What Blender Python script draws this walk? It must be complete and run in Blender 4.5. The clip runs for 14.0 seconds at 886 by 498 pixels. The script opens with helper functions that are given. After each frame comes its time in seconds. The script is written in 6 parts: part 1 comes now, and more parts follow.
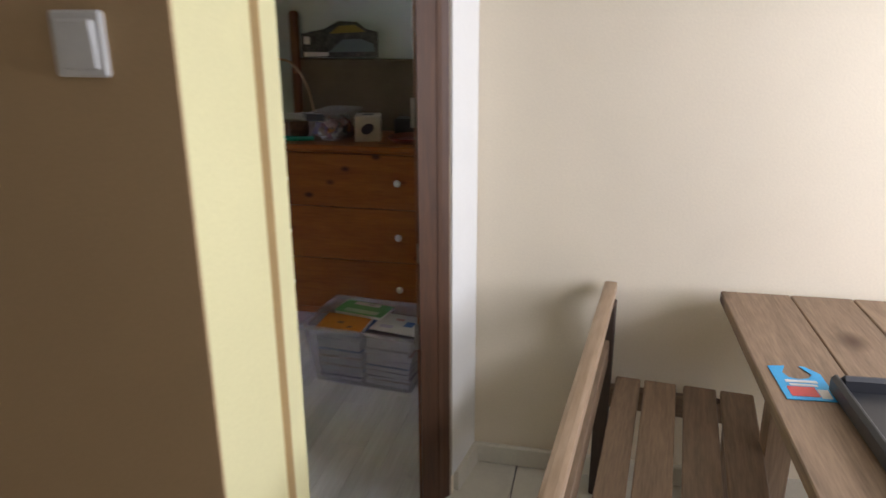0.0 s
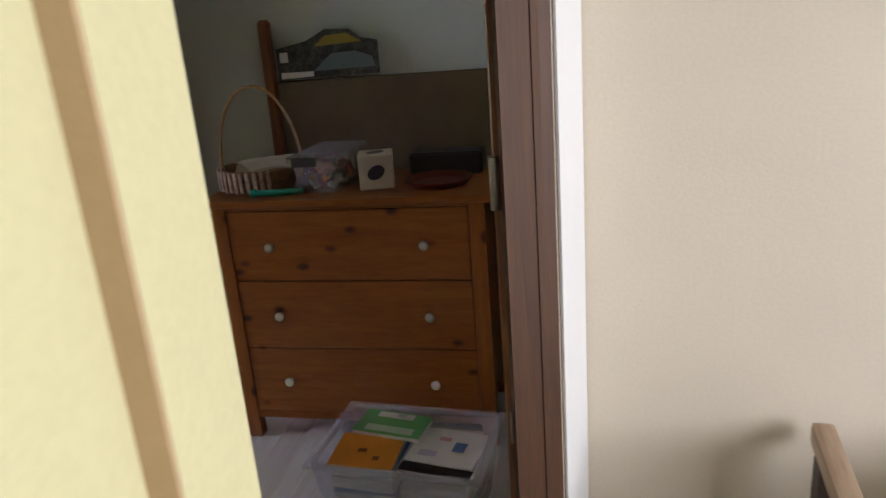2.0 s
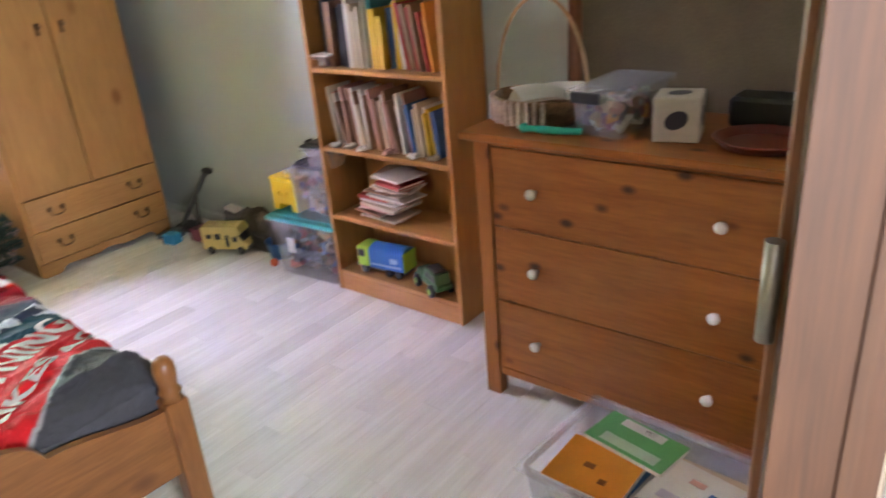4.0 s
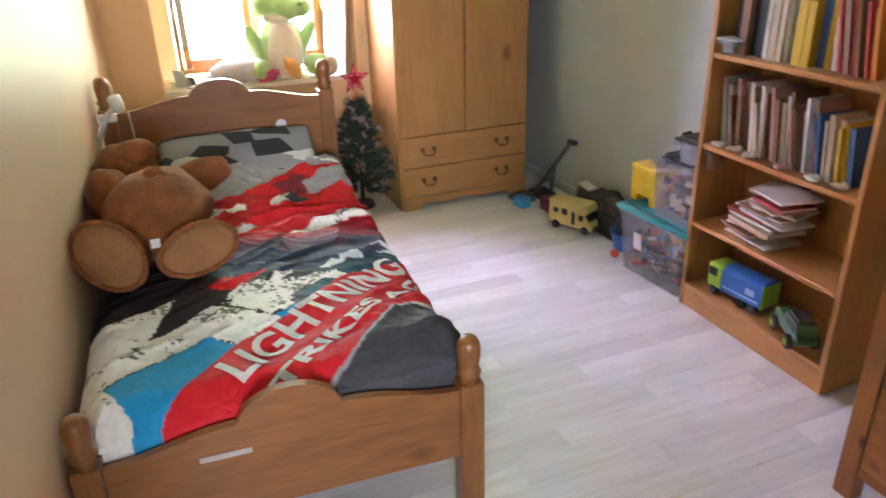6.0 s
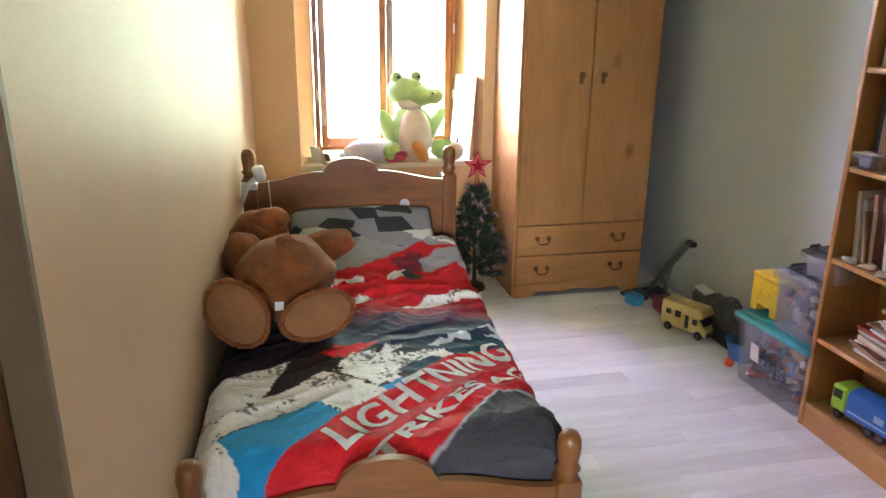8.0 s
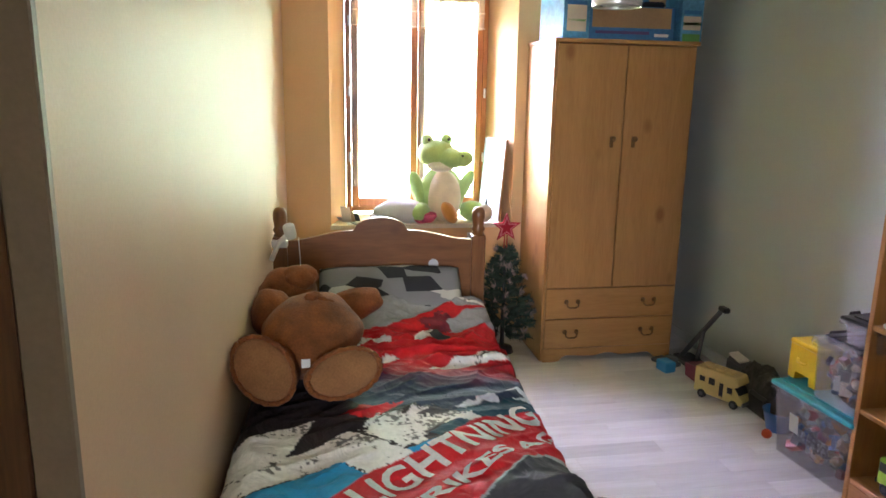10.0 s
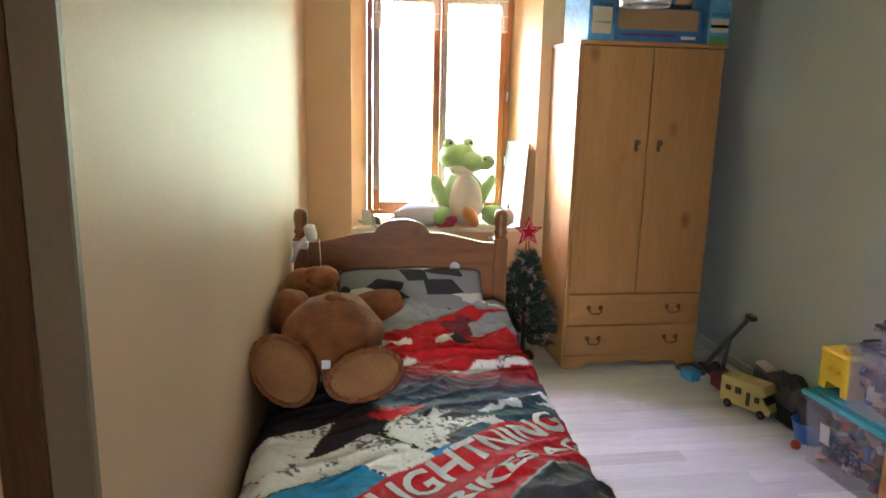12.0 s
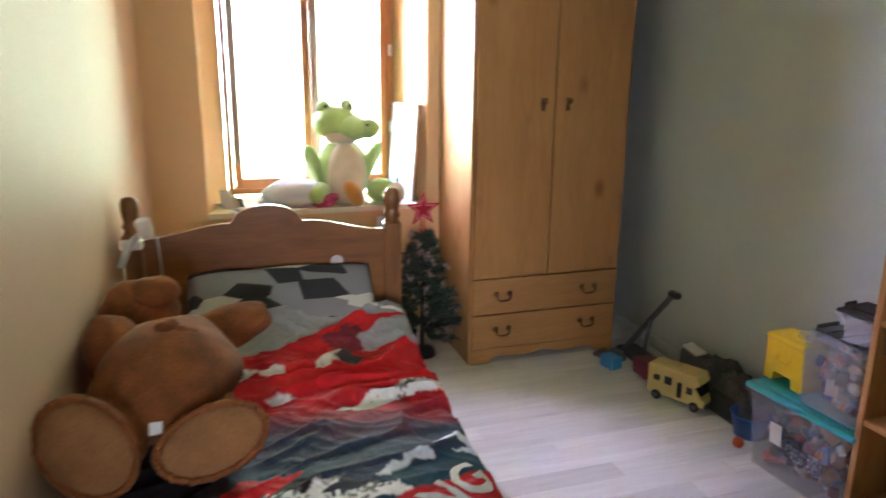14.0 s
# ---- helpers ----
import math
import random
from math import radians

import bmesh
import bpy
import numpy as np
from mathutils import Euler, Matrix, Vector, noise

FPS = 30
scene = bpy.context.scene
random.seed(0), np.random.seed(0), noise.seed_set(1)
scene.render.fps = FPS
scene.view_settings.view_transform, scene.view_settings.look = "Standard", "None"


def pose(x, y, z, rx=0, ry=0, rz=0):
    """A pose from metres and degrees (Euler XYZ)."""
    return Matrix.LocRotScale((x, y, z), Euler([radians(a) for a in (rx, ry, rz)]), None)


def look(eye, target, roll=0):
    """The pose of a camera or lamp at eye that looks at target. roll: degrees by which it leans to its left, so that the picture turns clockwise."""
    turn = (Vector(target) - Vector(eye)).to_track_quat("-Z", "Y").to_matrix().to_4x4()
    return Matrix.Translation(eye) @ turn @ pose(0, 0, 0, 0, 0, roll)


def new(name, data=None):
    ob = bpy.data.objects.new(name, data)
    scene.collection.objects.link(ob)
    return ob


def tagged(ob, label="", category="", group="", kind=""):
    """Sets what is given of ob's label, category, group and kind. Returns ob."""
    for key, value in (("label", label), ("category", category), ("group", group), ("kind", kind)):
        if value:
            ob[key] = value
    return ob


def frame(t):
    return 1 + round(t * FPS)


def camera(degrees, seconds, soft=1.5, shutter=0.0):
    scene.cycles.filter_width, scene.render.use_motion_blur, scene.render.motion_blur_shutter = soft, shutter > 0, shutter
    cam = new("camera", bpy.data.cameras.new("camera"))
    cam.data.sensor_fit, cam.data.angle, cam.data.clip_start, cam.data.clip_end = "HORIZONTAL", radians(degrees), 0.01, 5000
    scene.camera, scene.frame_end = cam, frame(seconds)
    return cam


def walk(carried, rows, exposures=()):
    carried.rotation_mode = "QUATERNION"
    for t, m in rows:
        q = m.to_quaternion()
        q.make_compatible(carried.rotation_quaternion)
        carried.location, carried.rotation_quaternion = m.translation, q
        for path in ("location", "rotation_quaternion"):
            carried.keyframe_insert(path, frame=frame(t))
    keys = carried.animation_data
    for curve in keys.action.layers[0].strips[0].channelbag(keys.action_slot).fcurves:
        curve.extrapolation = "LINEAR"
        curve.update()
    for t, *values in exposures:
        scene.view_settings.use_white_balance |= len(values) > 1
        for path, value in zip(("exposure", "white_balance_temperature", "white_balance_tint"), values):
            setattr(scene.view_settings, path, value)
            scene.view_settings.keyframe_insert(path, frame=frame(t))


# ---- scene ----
cam = camera(62.9, 14.0, 1.5, 0.5)
EXPOSURES = [(0.0, 0.1), (0.5, 0.02), (1.5, 0.15), (2.2, 0.25), (4.3, 1.9), (5.5, 1.75), (7.5, 1.48), (9.0, 1.35), (11.5, 1.02), (12.5, 1.18), (14.0, 1.05)]
PATH = [
    (0, (0.202, -0.128, 1.561), (-0.209, 1.73, 0.943), -0.2),
    (0.3, (0.197, 0.029, 1.528), (-0.15, 1.896, 0.901), -1.3),
    (0.5, (0.194, 0.109, 1.525), (-0.138, 1.983, 0.911), -1.1),
    (0.8, (0.137, 0.279, 1.543), (-0.19, 2.155, 0.932), -2.7),
    (1, (0.085, 0.391, 1.531), (-0.27, 2.259, 0.911), -2.8),
    (1.3, (-0.064, 0.557, 1.537), (-0.385, 2.436, 0.933), -3.1),
    (1.5, (-0.13, 0.621, 1.555), (-0.433, 2.507, 0.963), -3.2),
    (2, (-0.181, 0.79, 1.541), (-0.572, 2.654, 0.93), -4.5),
    (2.2, (-0.183, 0.858, 1.537), (-0.604, 2.714, 0.922), -4.7),
    (4.3, (-0.215, 1.366, 1.558), (-1.495, 2.641, 0.7), -4.9),
    (4.5, (-0.231, 1.38, 1.557), (-1.573, 2.571, 0.672), -4.8),
    (5, (-0.344, 1.443, 1.527), (-1.777, 2.5, 0.619), -3.3),
    (5.5, (-0.421, 1.482, 1.515), (-2.013, 2.302, 0.623), -3.5),
    (6, (-0.424, 1.504, 1.524), (-2.12, 2.168, 0.697), -1.6),
    (6.5, (-0.406, 1.488, 1.524), (-2.172, 2.028, 0.756), 0.2),
    (7, (-0.395, 1.478, 1.527), (-2.212, 1.949, 0.834), 1.1),
    (7.5, (-0.391, 1.469, 1.538), (-2.238, 1.903, 0.904), 1.1),
    (8, (-0.391, 1.474, 1.548), (-2.251, 1.885, 0.937), 0.7),
    (8.5, (-0.39, 1.469, 1.549), (-2.26, 1.867, 0.962), 0.4),
    (9, (-0.389, 1.472, 1.547), (-2.274, 1.854, 0.998), 0.4),
    (11.3, (-0.433, 1.459, 1.512), (-2.374, 1.779, 1.154), 1.8),
    (11.5, (-0.434, 1.459, 1.513), (-2.373, 1.775, 1.139), 1.6),
    (12, (-0.442, 1.456, 1.497), (-2.374, 1.754, 1.075), 1.3),
    (12.5, (-0.497, 1.423, 1.499), (-2.406, 1.733, 0.988), 1.1),
    (13, (-0.617, 1.482, 1.478), (-2.529, 1.77, 0.966), 0.8),
    (13.5, (-0.816, 1.577, 1.483), (-2.712, 1.929, 0.952), 0.4),
    (14, (-1.061, 1.583, 1.451), (-2.9, 2.179, 0.937), 0.6),
]
walk(cam, [(t, look(eye, target, roll)) for t, eye, target, roll in PATH], EXPOSURES)

# ---- world, sun and daylight ----
world = bpy.data.worlds.new("sky")
scene.world = world
world.use_nodes = True
wn = world.node_tree.nodes
sky = wn.new("ShaderNodeTexSky")
sky.sky_type, sky.sun_disc = "NISHITA", False
sky.sun_elevation, sky.sun_rotation = radians(55), radians(180)
wn["Background"].inputs[1].default_value = 0.12
world.node_tree.links.new(sky.outputs[0], wn["Background"].inputs[0])
sun = new("sun", bpy.data.lights.new("sun", "SUN"))
sun.data.energy, sun.data.angle, sun.data.color = 3.0, radians(0.6), (1.0, 0.95, 0.88)
sun.matrix_world = look((0, -6, 9), (0, 0, 0))
HALL_WINDOW, ROOM_GLOW = 60.0, 23.0
daylight = new("hall_window_daylight", bpy.data.lights.new("hall_window_daylight", "AREA"))
daylight.data.shape, daylight.data.size, daylight.data.size_y = "RECTANGLE", 0.9, 1.2
daylight.data.energy, daylight.data.color = HALL_WINDOW, (0.93, 0.965, 1.14)
daylight.matrix_world = look((2.36, 0.8, 1.5), (0, 1.15, 1.1))


# ---- materials ----
def nodes_of(name):
    m = bpy.data.materials.new(name)
    m.use_nodes = True
    return m, m.node_tree.nodes, m.node_tree.links, m.node_tree.nodes["Principled BSDF"]


def ramp(nd, a, b, lo=0.3, hi=0.7):
    r = nd.new("ShaderNodeValToRGB")
    r.color_ramp.elements[0].position, r.color_ramp.elements[1].position = lo, hi
    r.color_ramp.elements[0].color, r.color_ramp.elements[1].color = (*a, 1), (*b, 1)
    return r


def plain(name, col, rough=0.5, var=0.12, scale=6.0, grain=80.0, bump=0.1, metal=0.0, fuzz=0.0, per_object=0.0, spec=0.5):
    """A surface with mottling at two scales and a fine relief."""
    m, nd, ln, b = nodes_of(name)
    tc = nd.new("ShaderNodeTexCoord")
    n1, n2 = nd.new("ShaderNodeTexNoise"), nd.new("ShaderNodeTexNoise")
    n1.inputs["Scale"].default_value, n2.inputs["Scale"].default_value = scale, grain
    n1.inputs["Detail"].default_value, n2.inputs["Detail"].default_value = 4, 3
    for n in (n1, n2):
        ln.new(tc.outputs["Object"], n.inputs["Vector"])
    r = ramp(nd, [c * (1 - var) for c in col], [min(1, c * (1 + var)) for c in col])
    ln.new(n1.outputs["Fac"], r.inputs["Fac"])
    mix = nd.new("ShaderNodeMix")
    mix.data_type, mix.blend_type = "RGBA", "MULTIPLY"
    mix.inputs["Factor"].default_value = 1.0
    r2 = ramp(nd, (1 - var, 1 - var, 1 - var), (1, 1, 1))
    ln.new(n2.outputs["Fac"], r2.inputs["Fac"])
    ln.new(r.outputs["Color"], mix.inputs["A"])
    ln.new(r2.outputs["Color"], mix.inputs["B"])
    out = mix.outputs["Result"]
    if per_object:
        out = vary(nd, ln, out, per_object)
    ln.new(out, b.inputs["Base Color"])
    b.inputs["Roughness"].default_value, b.inputs["Metallic"].default_value = rough, metal
    b.inputs["Specular IOR Level"].default_value = spec
    if fuzz:
        b.inputs["Sheen Weight"].default_value = fuzz
    if bump:
        bp = nd.new("ShaderNodeBump")
        bp.inputs["Strength"].default_value, bp.inputs["Distance"].default_value = bump, 0.004
        ln.new(n2.outputs["Fac"], bp.inputs["Height"])
        ln.new(bp.outputs["Normal"], b.inputs["Normal"])
    return m


def vary(nd, ln, out, amount):
    info = nd.new("ShaderNodeObjectInfo")
    mr = nd.new("ShaderNodeMapRange")
    mr.inputs["To Min"].default_value, mr.inputs["To Max"].default_value = 1 - amount, 1 + amount
    ln.new(info.outputs["Random"], mr.inputs["Value"])
    hv = nd.new("ShaderNodeHueSaturation")
    ln.new(mr.outputs["Result"], hv.inputs["Value"])
    ln.new(out, hv.inputs["Color"])
    return hv.outputs["Color"]


def wood(name, light, dark, axis="x", rough=0.4, knots=0.0, stretch=12.0, per_object=0.0, knot_col=(0.06, 0.025, 0.01), scale=4.0, coat=0.0):
    """Grain that runs along an axis of the object, with streaks and dark knots."""
    m, nd, ln, b = nodes_of(name)
    tc, mp = nd.new("ShaderNodeTexCoord"), nd.new("ShaderNodeMapping")
    s = {"x": (1, stretch, stretch), "y": (stretch, 1, stretch), "z": (stretch, stretch, 1)}[axis]
    mp.inputs["Scale"].default_value = s
    ln.new(tc.outputs["Object"], mp.inputs["Vector"])
    if per_object:
        info = nd.new("ShaderNodeObjectInfo")
        mul = nd.new("ShaderNodeMath")
        mul.operation = "MULTIPLY"
        mul.inputs[1].default_value = 37.0
        ln.new(info.outputs["Random"], mul.inputs[0])
        ln.new(mul.outputs[0], mp.inputs["Location"])
    n1, n2 = nd.new("ShaderNodeTexNoise"), nd.new("ShaderNodeTexNoise")
    n1.inputs["Scale"].default_value, n1.inputs["Detail"].default_value = scale * 0.4, 3
    n1.inputs["Distortion"].default_value = 1.2
    n2.inputs["Scale"].default_value, n2.inputs["Detail"].default_value = scale * 3.0, 6
    for n in (n1, n2):
        ln.new(mp.outputs["Vector"], n.inputs["Vector"])
    r = ramp(nd, dark, light, 0.32, 0.68)
    add = nd.new("ShaderNodeMix")
    add.inputs["Factor"].default_value = 0.45
    ln.new(n1.outputs["Fac"], add.inputs["A"])
    ln.new(n2.outputs["Fac"], add.inputs["B"])
    ln.new(add.outputs["Result"], r.inputs["Fac"])
    out = r.outputs["Color"]
    if knots:
        mk = nd.new("ShaderNodeMapping")
        mk.inputs["Scale"].default_value = {"x": (2.2, 3.6, 3.6), "y": (3.6, 2.2, 3.6), "z": (3.6, 3.6, 2.2)}[axis]
        ln.new(tc.outputs["Object"], mk.inputs["Vector"])
        v = nd.new("ShaderNodeTexVoronoi")
        v.inputs["Scale"].default_value = knots
        ln.new(mk.outputs["Vector"], v.inputs["Vector"])
        rk = ramp(nd, (1, 1, 1), (0, 0, 0), 0.07, 0.18)
        ln.new(v.outputs["Distance"], rk.inputs["Fac"])
        mx = nd.new("ShaderNodeMix")
        mx.data_type = "RGBA"
        mx.inputs["B"].default_value = (*knot_col, 1)
        ln.new(rk.outputs["Color"], mx.inputs["Factor"])
        ln.new(out, mx.inputs["A"])
        out = mx.outputs["Result"]
    if per_object:
        out = vary(nd, ln, out, per_object)
    ln.new(out, b.inputs["Base Color"])
    b.inputs["Roughness"].default_value = rough
    b.inputs["Coat Weight"].default_value = coat
    bp = nd.new("ShaderNodeBump")
    bp.inputs["Strength"].default_value, bp.inputs["Distance"].default_value = 0.12, 0.002
    ln.new(n2.outputs["Fac"], bp.inputs["Height"])
    ln.new(bp.outputs["Normal"], b.inputs["Normal"])
    return m


def clear(name, col, see=0.6, rough=0.25):
    """Clear or milky plastic: part of the light goes straight through."""
    m, nd, ln, b = nodes_of(name)
    t, mx = nd.new("ShaderNodeBsdfTransparent"), nd.new("ShaderNodeMixShader")
    b.inputs["Base Color"].default_value, b.inputs["Roughness"].default_value = (*col, 1), rough
    n = nd.new("ShaderNodeTexNoise")
    n.inputs["Scale"].default_value = 9
    mr = nd.new("ShaderNodeMapRange")
    mr.inputs["To Min"].default_value, mr.inputs["To Max"].default_value = see - 0.08, see + 0.08
    ln.new(n.outputs["Fac"], mr.inputs["Value"])
    ln.new(mr.outputs["Result"], mx.inputs[0])
    ln.new(b.outputs[0], mx.inputs[1])
    ln.new(t.outputs[0], mx.inputs[2])
    ln.new(mx.outputs[0], nd["Material Output"].inputs["Surface"])
    return m


YELLOW = plain("yellow_cream_wall_paint", (0.67, 0.62, 0.345), 0.75, 0.05, 1.5, 140, 0.12, spec=0.3)
WARM = plain("warm_cream_wall_paint", (0.67, 0.465, 0.325), 0.50, 0.05, 1.5, 140, 0.06, spec=0.10)
NICHE = plain("apricot_wall_paint", (0.76, 0.50, 0.27), 0.7, 0.05, 1.5, 140, 0.1, spec=0.3)
# the yellow cream again, with its shade mixed into the colour
YELLOW_SHADED = plain("yellow_cream_in_shade", (0.57, 0.40, 0.22), 0.75, 0.05, 1.5, 140, 0.12, spec=0.3)
CREAM = plain("cream_wall_paint", (0.78, 0.685, 0.53), 0.75, 0.05, 1.5, 140, 0.12, spec=0.3)
GREY_GREEN = plain("grey_green_wall_paint", (0.57, 0.63, 0.63), 0.6, 0.05, 1.5, 140, 0.12, spec=0.35)
WHITE_PAINT = plain("white_paint", (0.80, 0.79, 0.75), 0.5, 0.03, 3, 90, 0.05)
CEIL = plain("ceiling_paint", (0.72, 0.70, 0.66), 0.8, 0.03, 2, 90, 0.05)
LAMINATE = wood("whitewashed_laminate", (0.83, 0.83, 0.83), (0.66, 0.65, 0.635), "y", 0.30, per_object=0.10, stretch=14, scale=2.2)
TILE = plain("pale_floor_tile", (0.62, 0.58, 0.48), 0.3, 0.06, 5, 60, 0.03, per_object=0.05)
GROUT = plain("grey_floor_base", (0.22, 0.20, 0.18), 0.9)
DARK_WOOD = wood("dark_brown_door_frame_wood", (0.10, 0.042, 0.017), (0.045, 0.018, 0.008), "z", 0.5, stretch=14, scale=5)
LEAF_WOOD = wood("orange_brown_door_wood", (0.26, 0.10, 0.04), (0.15, 0.05, 0.02), "z", 0.4, stretch=14, scale=5)
RED_PINE = {a: wood("red_brown_stained_pine_" + a, (0.38, 0.136, 0.026), (0.24, 0.076, 0.013), a, 0.36, 2.6, 9, knot_col=(0.05, 0.012, 0.004)) for a in "xyz"}
HONEY = {a: wood("honey_pine_" + a, (0.27, 0.112, 0.034), (0.17, 0.066, 0.019), a, 0.33, 1.5, 9, knot_col=(0.13, 0.045, 0.015), coat=0.2) for a in "xyz"}
LIGHT_PINE = {a: wood("yellow_pine_" + a, (0.47, 0.245, 0.085), (0.36, 0.175, 0.055), a, 0.38, 1.4, 9, knot_col=(0.25, 0.1, 0.03)) for a in "xyz"}
SHELF_PINE = {a: wood("warm_pine_shelf_" + a, (0.56, 0.28, 0.09), (0.42, 0.19, 0.055), a, 0.38, 1.2, 9, knot_col=(0.2, 0.07, 0.02)) for a in "xyz"}
OLD_WOOD = {a: wood("weathered_plank_" + a, (0.30, 0.20, 0.125), (0.15, 0.098, 0.06), a, 0.6, 1.0, 11, per_object=0.15, scale=5) for a in "xyz"}
WINDOW_WOOD = wood("varnished_window_wood", (0.50, 0.20, 0.06), (0.36, 0.12, 0.03), "z", 0.35, stretch=12)
PORCELAIN = plain("white_porcelain", (0.72, 0.72, 0.74), 0.2, 0.04, 20, 200, 0)
BRASS = plain("aged_brass", (0.26, 0.15, 0.07), 0.45, 0.3, 30, 200, 0.1, metal=0.7)
STEEL = plain("dull_steel", (0.40, 0.38, 0.34), 0.4, 0.1, 30, 200, 0.05, metal=0.9)
GRASS = plain("grass", (0.07, 0.13, 0.03), 0.9, 0.4, 0.8, 30, 0.3)


# ---- mesh helpers ----
def box(bm, x0, x1, y0, y1, z0, z1, bev=0.0, m=None, seg=1):
    r = bmesh.ops.create_cube(bm, size=1.0)
    vs = r["verts"]
    for v in vs:
        v.co = Vector(((x0 + x1) / 2 + v.co.x * (x1 - x0), (y0 + y1) / 2 + v.co.y * (y1 - y0), (z0 + z1) / 2 + v.co.z * (z1 - z0)))
    if bev:
        es = {e for v in vs for e in v.link_edges}
        r = bmesh.ops.bevel(bm, geom=list(es), offset=bev, segments=seg, affect="EDGES", profile=0.7)
        vs = list({v for f in r["faces"] for v in f.verts} | {v for v in vs if v.is_valid})
    if m is not None:
        bmesh.ops.transform(bm, matrix=m, verts=vs)
    return vs


def prism(bm, pts, z0, z1, m=None):
    lo, hi = [bm.verts.new((x, y, z0)) for x, y in pts], [bm.verts.new((x, y, z1)) for x, y in pts]
    n = len(pts)
    fs = [bm.faces.new(lo[::-1]), bm.faces.new(hi)]
    for i in range(n):
        fs.append(bm.faces.new((lo[i], lo[(i + 1) % n], hi[(i + 1) % n], hi[i])))
    bmesh.ops.recalc_face_normals(bm, faces=fs)
    if m is not None:
        bmesh.ops.transform(bm, matrix=m, verts=lo + hi)
    return lo + hi


def lathe(bm, prof, m=None, n=20):
    """prof: (radius, height) from bottom to top."""
    rings, every = [], []
    for r, z in prof:
        ring = [bm.verts.new((r * math.cos(2 * math.pi * i / n), r * math.sin(2 * math.pi * i / n), z)) for i in range(n)]
        rings.append(ring)
        every += ring
    for a, b in zip(rings, rings[1:]):
        for i in range(n):
            f = bm.faces.new((a[i], a[(i + 1) % n], b[(i + 1) % n], b[i]))
            f.smooth = True
    bm.faces.new(rings[0][::-1])
    bm.faces.new(rings[-1])
    if m is not None:
        bmesh.ops.transform(bm, matrix=m, verts=every)
    return every


def blob(bm, c, r, rot=(0, 0, 0), lump=0.0, n=3, seed=0.0, squash=None):
    """A rounded stuffed shape with slight lumps."""
    vs = bmesh.ops.create_icosphere(bm, subdivisions=n, radius=1.0)["verts"]
    e = Euler([radians(a) for a in rot]).to_matrix()
    for v in vs:
        p = v.co.copy()
        k = 1 + lump * noise.noise(p * 1.7 + Vector((seed, seed * 2, 0)))
        p = Vector((p.x * r[0], p.y * r[1], p.z * r[2])) * k
        v.co = e @ p + Vector(c)
        for f in v.link_faces:
            f.smooth = True
    return vs


def tube(bm, pts, r, n=8):
    """A round rod along a run of points; r may be one radius or one for each."""
    pts = [Vector(p) for p in pts]
    rings = []
    for i, p in enumerate(pts):
        d = (pts[min(i + 1, len(pts) - 1)] - pts[max(i - 1, 0)]).normalized()
        u = d.orthogonal().normalized() if i == 0 else (u - d * u.dot(d)).normalized()
        w = d.cross(u)
        rr = r[i] if isinstance(r, (list, tuple)) else r
        rings.append([bm.verts.new(p + (u * math.cos(2 * math.pi * k / n) + w * math.sin(2 * math.pi * k / n)) * rr) for k in range(n)])
    for a, b in zip(rings, rings[1:]):
        for k in range(n):
            bm.faces.new((a[k], a[(k + 1) % n], b[(k + 1) % n], b[k])).smooth = True
    bm.faces.new(rings[0][::-1])
    bm.faces.new(rings[-1])


def part(name, bm, material, parent=None, label="", m=None):
    bmesh.ops.recalc_face_normals(bm, faces=bm.faces[:])
    me = bpy.data.meshes.new(name)
    bm.to_mesh(me)
    bm.free()
    me.materials.append(material)
    ob = new(name, me)
    if parent is not None:
        ob.parent = parent
    if m is not None:
        ob.matrix_basis = m
    if label:
        ob["label"] = label
    return ob


def boxpart(name, dims, material, parent=None, label="", bev=0.003, m=None):
    bm = bmesh.new()
    box(bm, *dims, bev)
    return part(name, bm, material, parent, label, m)


def thing(name, m, label, category, group=""):
    e = new(name)
    e.empty_display_size = 0.1
    e.matrix_basis = m
    return tagged(e, label, category, group)


def shell(name, bm, material, label, category="wall"):
    return tagged(part(name, bm, material), label, category, kind="structure")


# ---- structure ----
CEILING = 2.17
bm = bmesh.new()
prism(bm, [(-2.9, 0.79), (-0.371, 0.79), (-0.400, 1.16), (-0.52, 1.16), (-0.52, 0.98), (-2.9, 0.98)], 0, CEILING)
shell("wall_south", bm, YELLOW, "cream painted wall between hall and bedroom")
# thin skin over wall_south: the shade on this side is put in as tan
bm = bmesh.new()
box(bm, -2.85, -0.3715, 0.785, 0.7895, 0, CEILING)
shell("wall_hall_switch", bm, YELLOW_SHADED, "hall wall with the light switch, its shade painted on in tan")
bm = bmesh.new()
prism(bm, [(-1.38, 0.984), (-1.38, 1.143), (-5.3, 1.345), (-5.3, 0.984)], 0, CEILING)
shell("wall_bed", bm, WARM, "cream painted wall along the bed")
bm = bmesh.new()
prism(bm, [(-0.228, 1.915), (-0.19, 2.15), (2.4, 2.15), (2.4, 2.3), (-0.18, 2.3), (-0.18, 3.9), (-0.285, 3.9), (-0.285, 1.915)], 0, CEILING)
shell("wall_hall_north", bm, CREAM, "cream painted hall wall behind the bench")
bm = bmesh.new()
box(bm, -5.3, -0.31, 3.72, 3.9, 0, CEILING)
shell("wall_north", bm, GREY_GREEN, "grey green painted bedroom wall")
